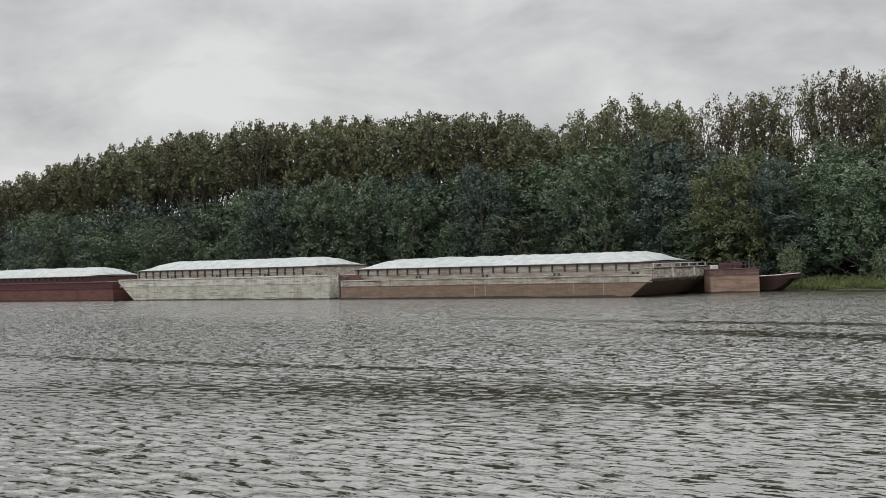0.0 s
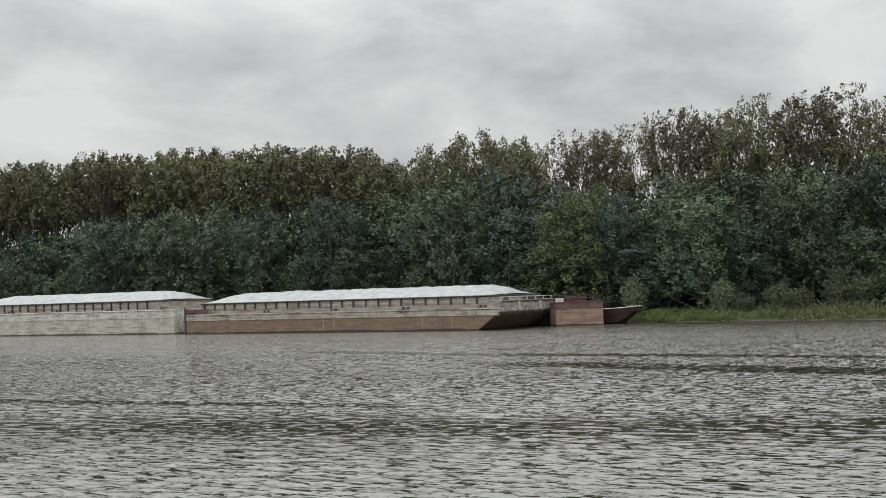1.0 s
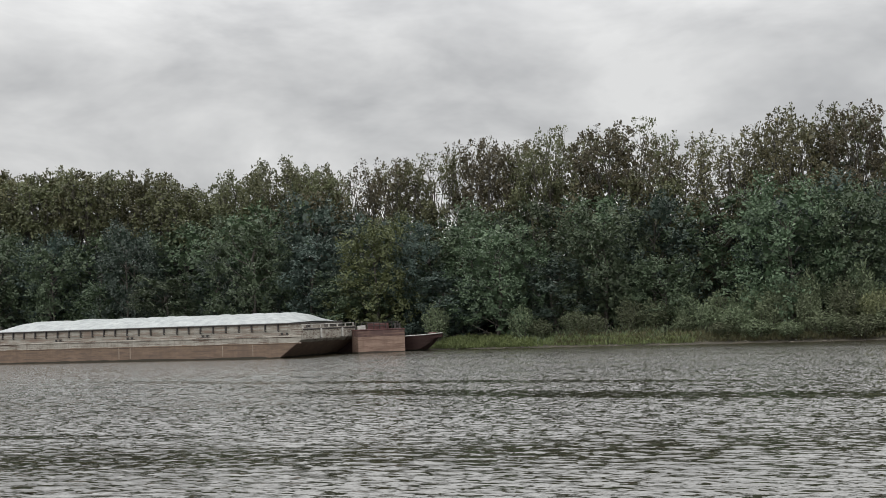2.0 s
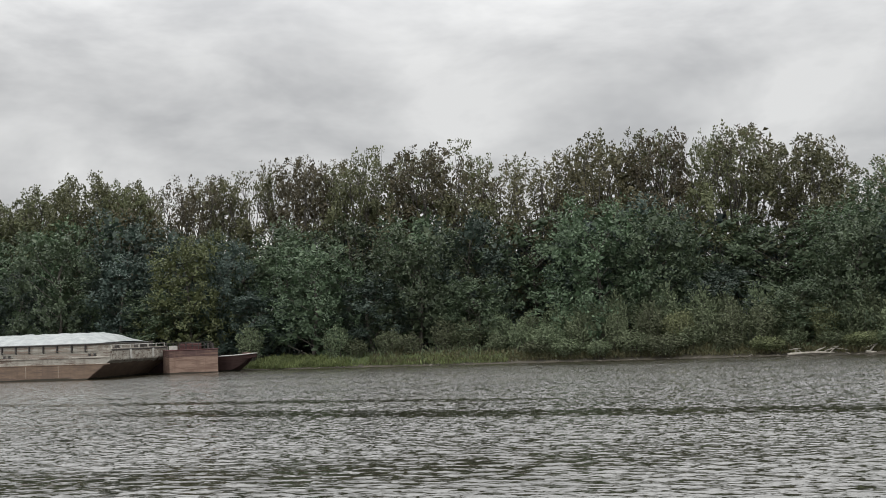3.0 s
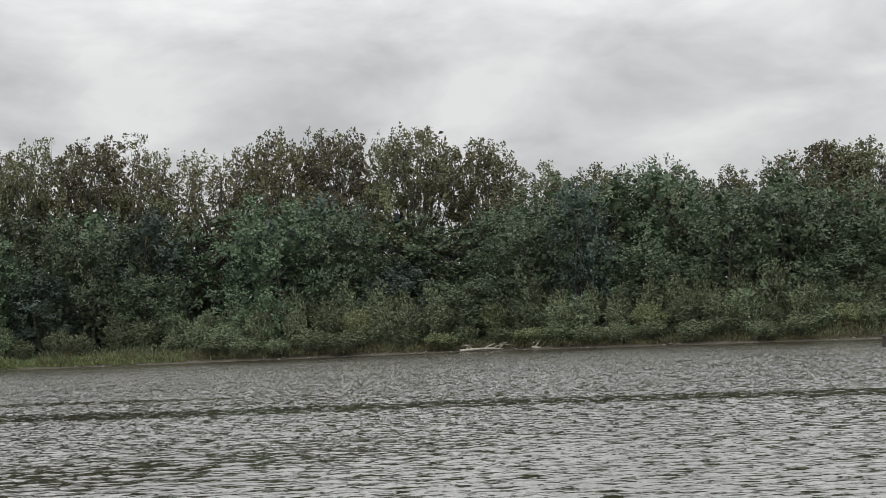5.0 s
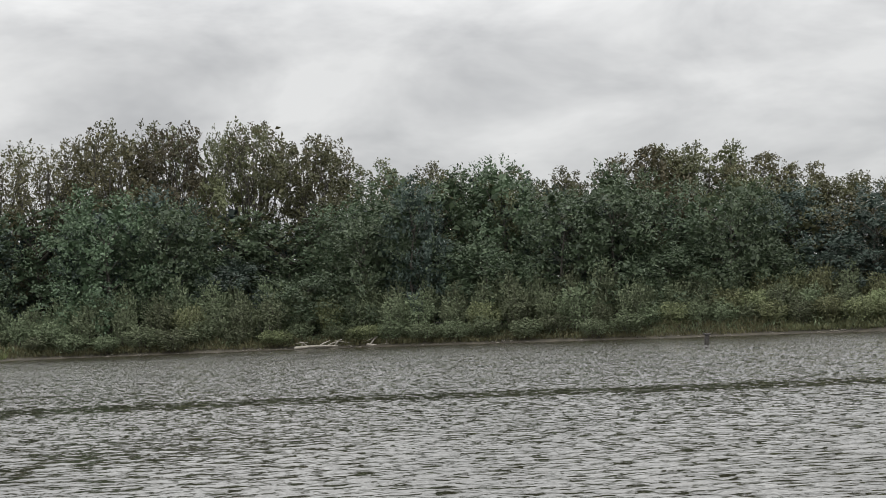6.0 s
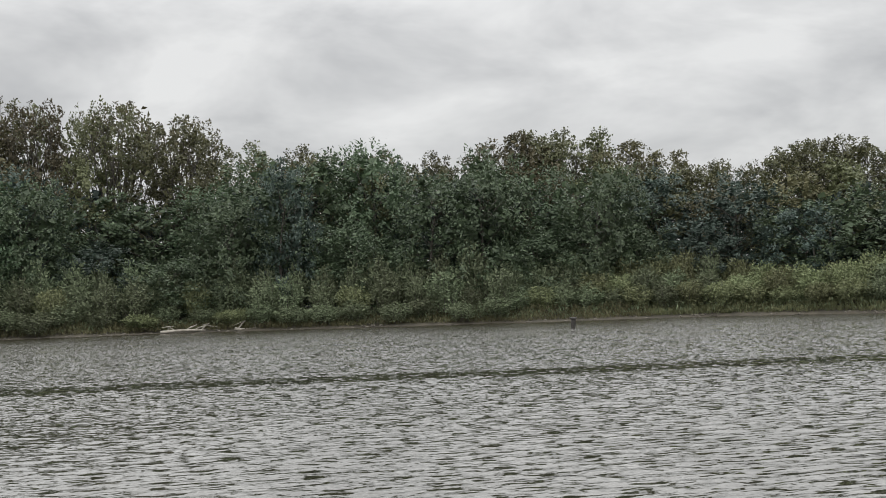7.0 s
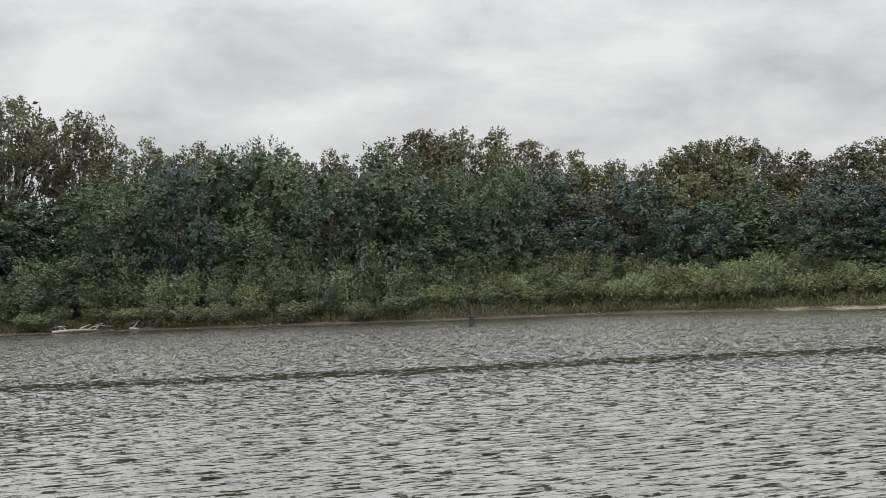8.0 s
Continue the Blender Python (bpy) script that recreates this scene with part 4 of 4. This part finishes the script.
grow_forest()
grow_thicket()
for proto in BROAD + BROAD_FAR + UNDER + [BROAD_LIGHT] + POPLAR + POPLAR_DOME + POPLAR_FAR + WILLOW:
    for o in [*proto.children_recursive, proto]:
        bpy.data.objects.remove(o)


# ---- leaf filler behind the trees, weeds and grass ----
def build_wood_filler():
    """Countless leaves added to close gaps deep in the wood, coloured dark as shade."""
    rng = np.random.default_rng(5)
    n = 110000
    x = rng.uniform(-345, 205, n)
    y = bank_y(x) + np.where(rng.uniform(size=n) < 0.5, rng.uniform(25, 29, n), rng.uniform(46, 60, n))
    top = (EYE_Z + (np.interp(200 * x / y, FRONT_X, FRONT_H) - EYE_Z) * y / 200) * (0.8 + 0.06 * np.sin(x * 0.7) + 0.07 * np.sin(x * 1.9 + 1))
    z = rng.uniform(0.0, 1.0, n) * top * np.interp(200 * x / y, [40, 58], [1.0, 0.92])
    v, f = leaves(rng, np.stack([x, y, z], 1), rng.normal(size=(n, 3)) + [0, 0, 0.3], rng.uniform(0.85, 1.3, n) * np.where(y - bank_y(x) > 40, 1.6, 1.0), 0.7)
    tagged(mesh_part("deep_woods", v, f, M_SHADE_LEAF), "leaf filler behind the bank trees, coloured dark as shade", "woods", kind="stuff")


def blades(name, seed, n, x0, x1, d0, d1, h0, h1, mat, label, wide=0.2, lean=0.5):
    """Low plants along the bank: stalks and leaves in uneven drifts."""
    rng = np.random.default_rng(seed)
    x = rng.uniform(x0, x1, n)
    d = d0 + (d1 - d0) * rng.uniform(0, 1, n)
    y = bank_y(x) + d
    z = np.array([land_z(float(a), float(b)) for a, b in zip(x, y)])
    drift = np.array([noise.noise((float(a) * 0.3, float(b) * 0.5, seed)) + 0.5 * noise.noise((float(a) * 1.1, float(b) * 1.1, seed)) for a, b in zip(x, y)])
    tall = (h0 + (h1 - h0) * np.clip(0.5 + 0.8 * drift, 0, 1)) * np.clip(0.35 + 0.3 * (d - d0), 0.35, 1)
    z = z - 0.1 + rng.uniform(0, 0.8, n) * tall
    ax = np.stack([rng.normal(size=n) * lean, rng.normal(size=n) * lean, np.ones(n)], 1)
    v, f = leaves(rng, np.stack([x, y, z], 1), ax, rng.uniform(0.25, 0.7, n), wide, 0.2)
    tagged(mesh_part(name, v, f, mat), label, "plants", kind="stuff")


def build_beach():
    xs = np.arange(84, 162, 1.0)
    rows = []
    for d in (-0.5, 0.15, 0.7, 1.4, 2.4, 3.6, 5.0):
        dd = d + (0.25 * np.sin(xs * 0.9) + 0.15 * np.sin(xs * 2.3)) * (d > 0)
        y = bank_y(xs) + dd
        rows.append(np.stack([xs, y, [land_z(float(a), float(b)) + 0.05 for a, b in zip(xs, y)]], 1))
    v = np.concatenate(rows)
    n = len(xs)
    f = np.array([(r * n + i, r * n + i + 1, r * n + n + i + 1, r * n + n + i) for r in range(6) for i in range(n - 1)])
    tagged(mesh_part("beach", v, f, M_SAND, None, "", True), "narrow tan sandy beach below the willows", "beach", kind="structure")


build_wood_filler()
build_beach()
blades("weeds", 41, 22000, -54, 62, 0.8, 4.6, 0.5, 2.1, M_WEED, "tall brownish green weeds along the water's edge")
blades("weeds", 42, 14000, -62, 90, 1.6, 7.0, 0.6, 2.6, M_WILLOW, "tall grey-green weeds on the bank")
blades("weeds", 45, 15000, 62, 150, 1.3, 5.2, 0.6, 1.9, M_WILLOW_WARM, "low yellow-green shoots below the willow hedge", 0.3)
blades("grass", 43, 11000, -73, -34, 0.4, 6.5, 0.3, 1.2, M_GRASS, "bright green grass on the low bank")
blades("grass", 44, 9000, -71.5, -57, 0.6, 6.0, 0.5, 1.3, M_GRASS, "bright green tall grass beside the boat", 0.3)


# ---- driftwood, post and stones ----
def driftwood(at, turn, length, seed, label, limbs=4):
    rng = np.random.default_rng(seed)
    ob = tagged(new("driftwood"), label, "driftwood")
    ob.matrix_basis = pose(*at, 0, 0, turn)
    a, b = np.array([0, 0, 0.18]), np.array([length, 0.2, 0.22])
    v, f = tube(limb_points(rng, a, b, 0.15, 9), np.linspace(0.2, 0.1, 9), 8)
    mesh_part("log", v, f, M_DRIFT, ob, "", True)
    for k in range(limbs):
        s = a + (b - a) * (0.15 + 0.75 * k / max(1, limbs - 1))
        e = s + np.array([rng.uniform(-1.6, 1.8), rng.uniform(-0.4, 0.8), rng.uniform(0.45, 1.0)])
        e2 = e + np.array([rng.uniform(0.4, 1.8) * (1 if k % 2 else -1), rng.uniform(-0.3, 0.3), rng.uniform(-0.6, 0.1)])
        v, f = tube(np.stack([s, (s + e) / 2 + [0, 0, 0.12], e, e2]), [0.1, 0.085, 0.07, 0.03], 6)
        mesh_part("branch", v, f, M_DRIFT, ob, "", True)
    return ob


driftwood((2.3, float(bank_y(5)) - 0.4, 0), 0, 5.6, 3, "pale bleached driftwood trunk with bare branches at the bank", 5)
driftwood((11.5, float(bank_y(12)) + 0.5, 0.15), 6, 3.0, 9, "grey driftwood log lying on the bank", 2)


def build_post():
    bm = bmesh.new()
    bmesh.ops.create_cone(bm, cap_ends=True, segments=12, radius1=0.3, radius2=0.24, depth=2.6, matrix=Matrix.Translation((0, 0, -0.3)))
    add_box(bm, -0.31, 0.31, -0.31, 0.31, 0.9, 1.1, 0.05)
    for v in bm.verts:
        v.co += Vector(noise.noise_vector(v.co * 3)) * 0.04
    ob = part("mooring_post", bm, M_POST)
    ob.matrix_basis = pose(43.95, 126.2, 0, 2, 3, 0)
    tagged(ob, "short dark wooden mooring post standing in the water", "post")


build_post()


def build_stones():
    rng = np.random.default_rng(6)
    bm = bmesh.new()
    for k in range(260):
        x = float(rng.uniform(-70, 120))
        y = float(bank_y(x)) + float(rng.uniform(-0.2, 1.4))
        r = float(rng.uniform(0.06, 0.24))
        bmesh.ops.create_icosphere(bm, subdivisions=1, radius=r, matrix=pose(x, y, land_z(x, y) + 0.03, 0, 0, float(rng.uniform(0, 360))) @ Matrix.Diagonal((1.4, 1, 0.6, 1)))
    tagged(part("bank_stones", bm, M_STONE), "scattered brownish stones along the water's edge", "stones", kind="stuff")


build_stones()
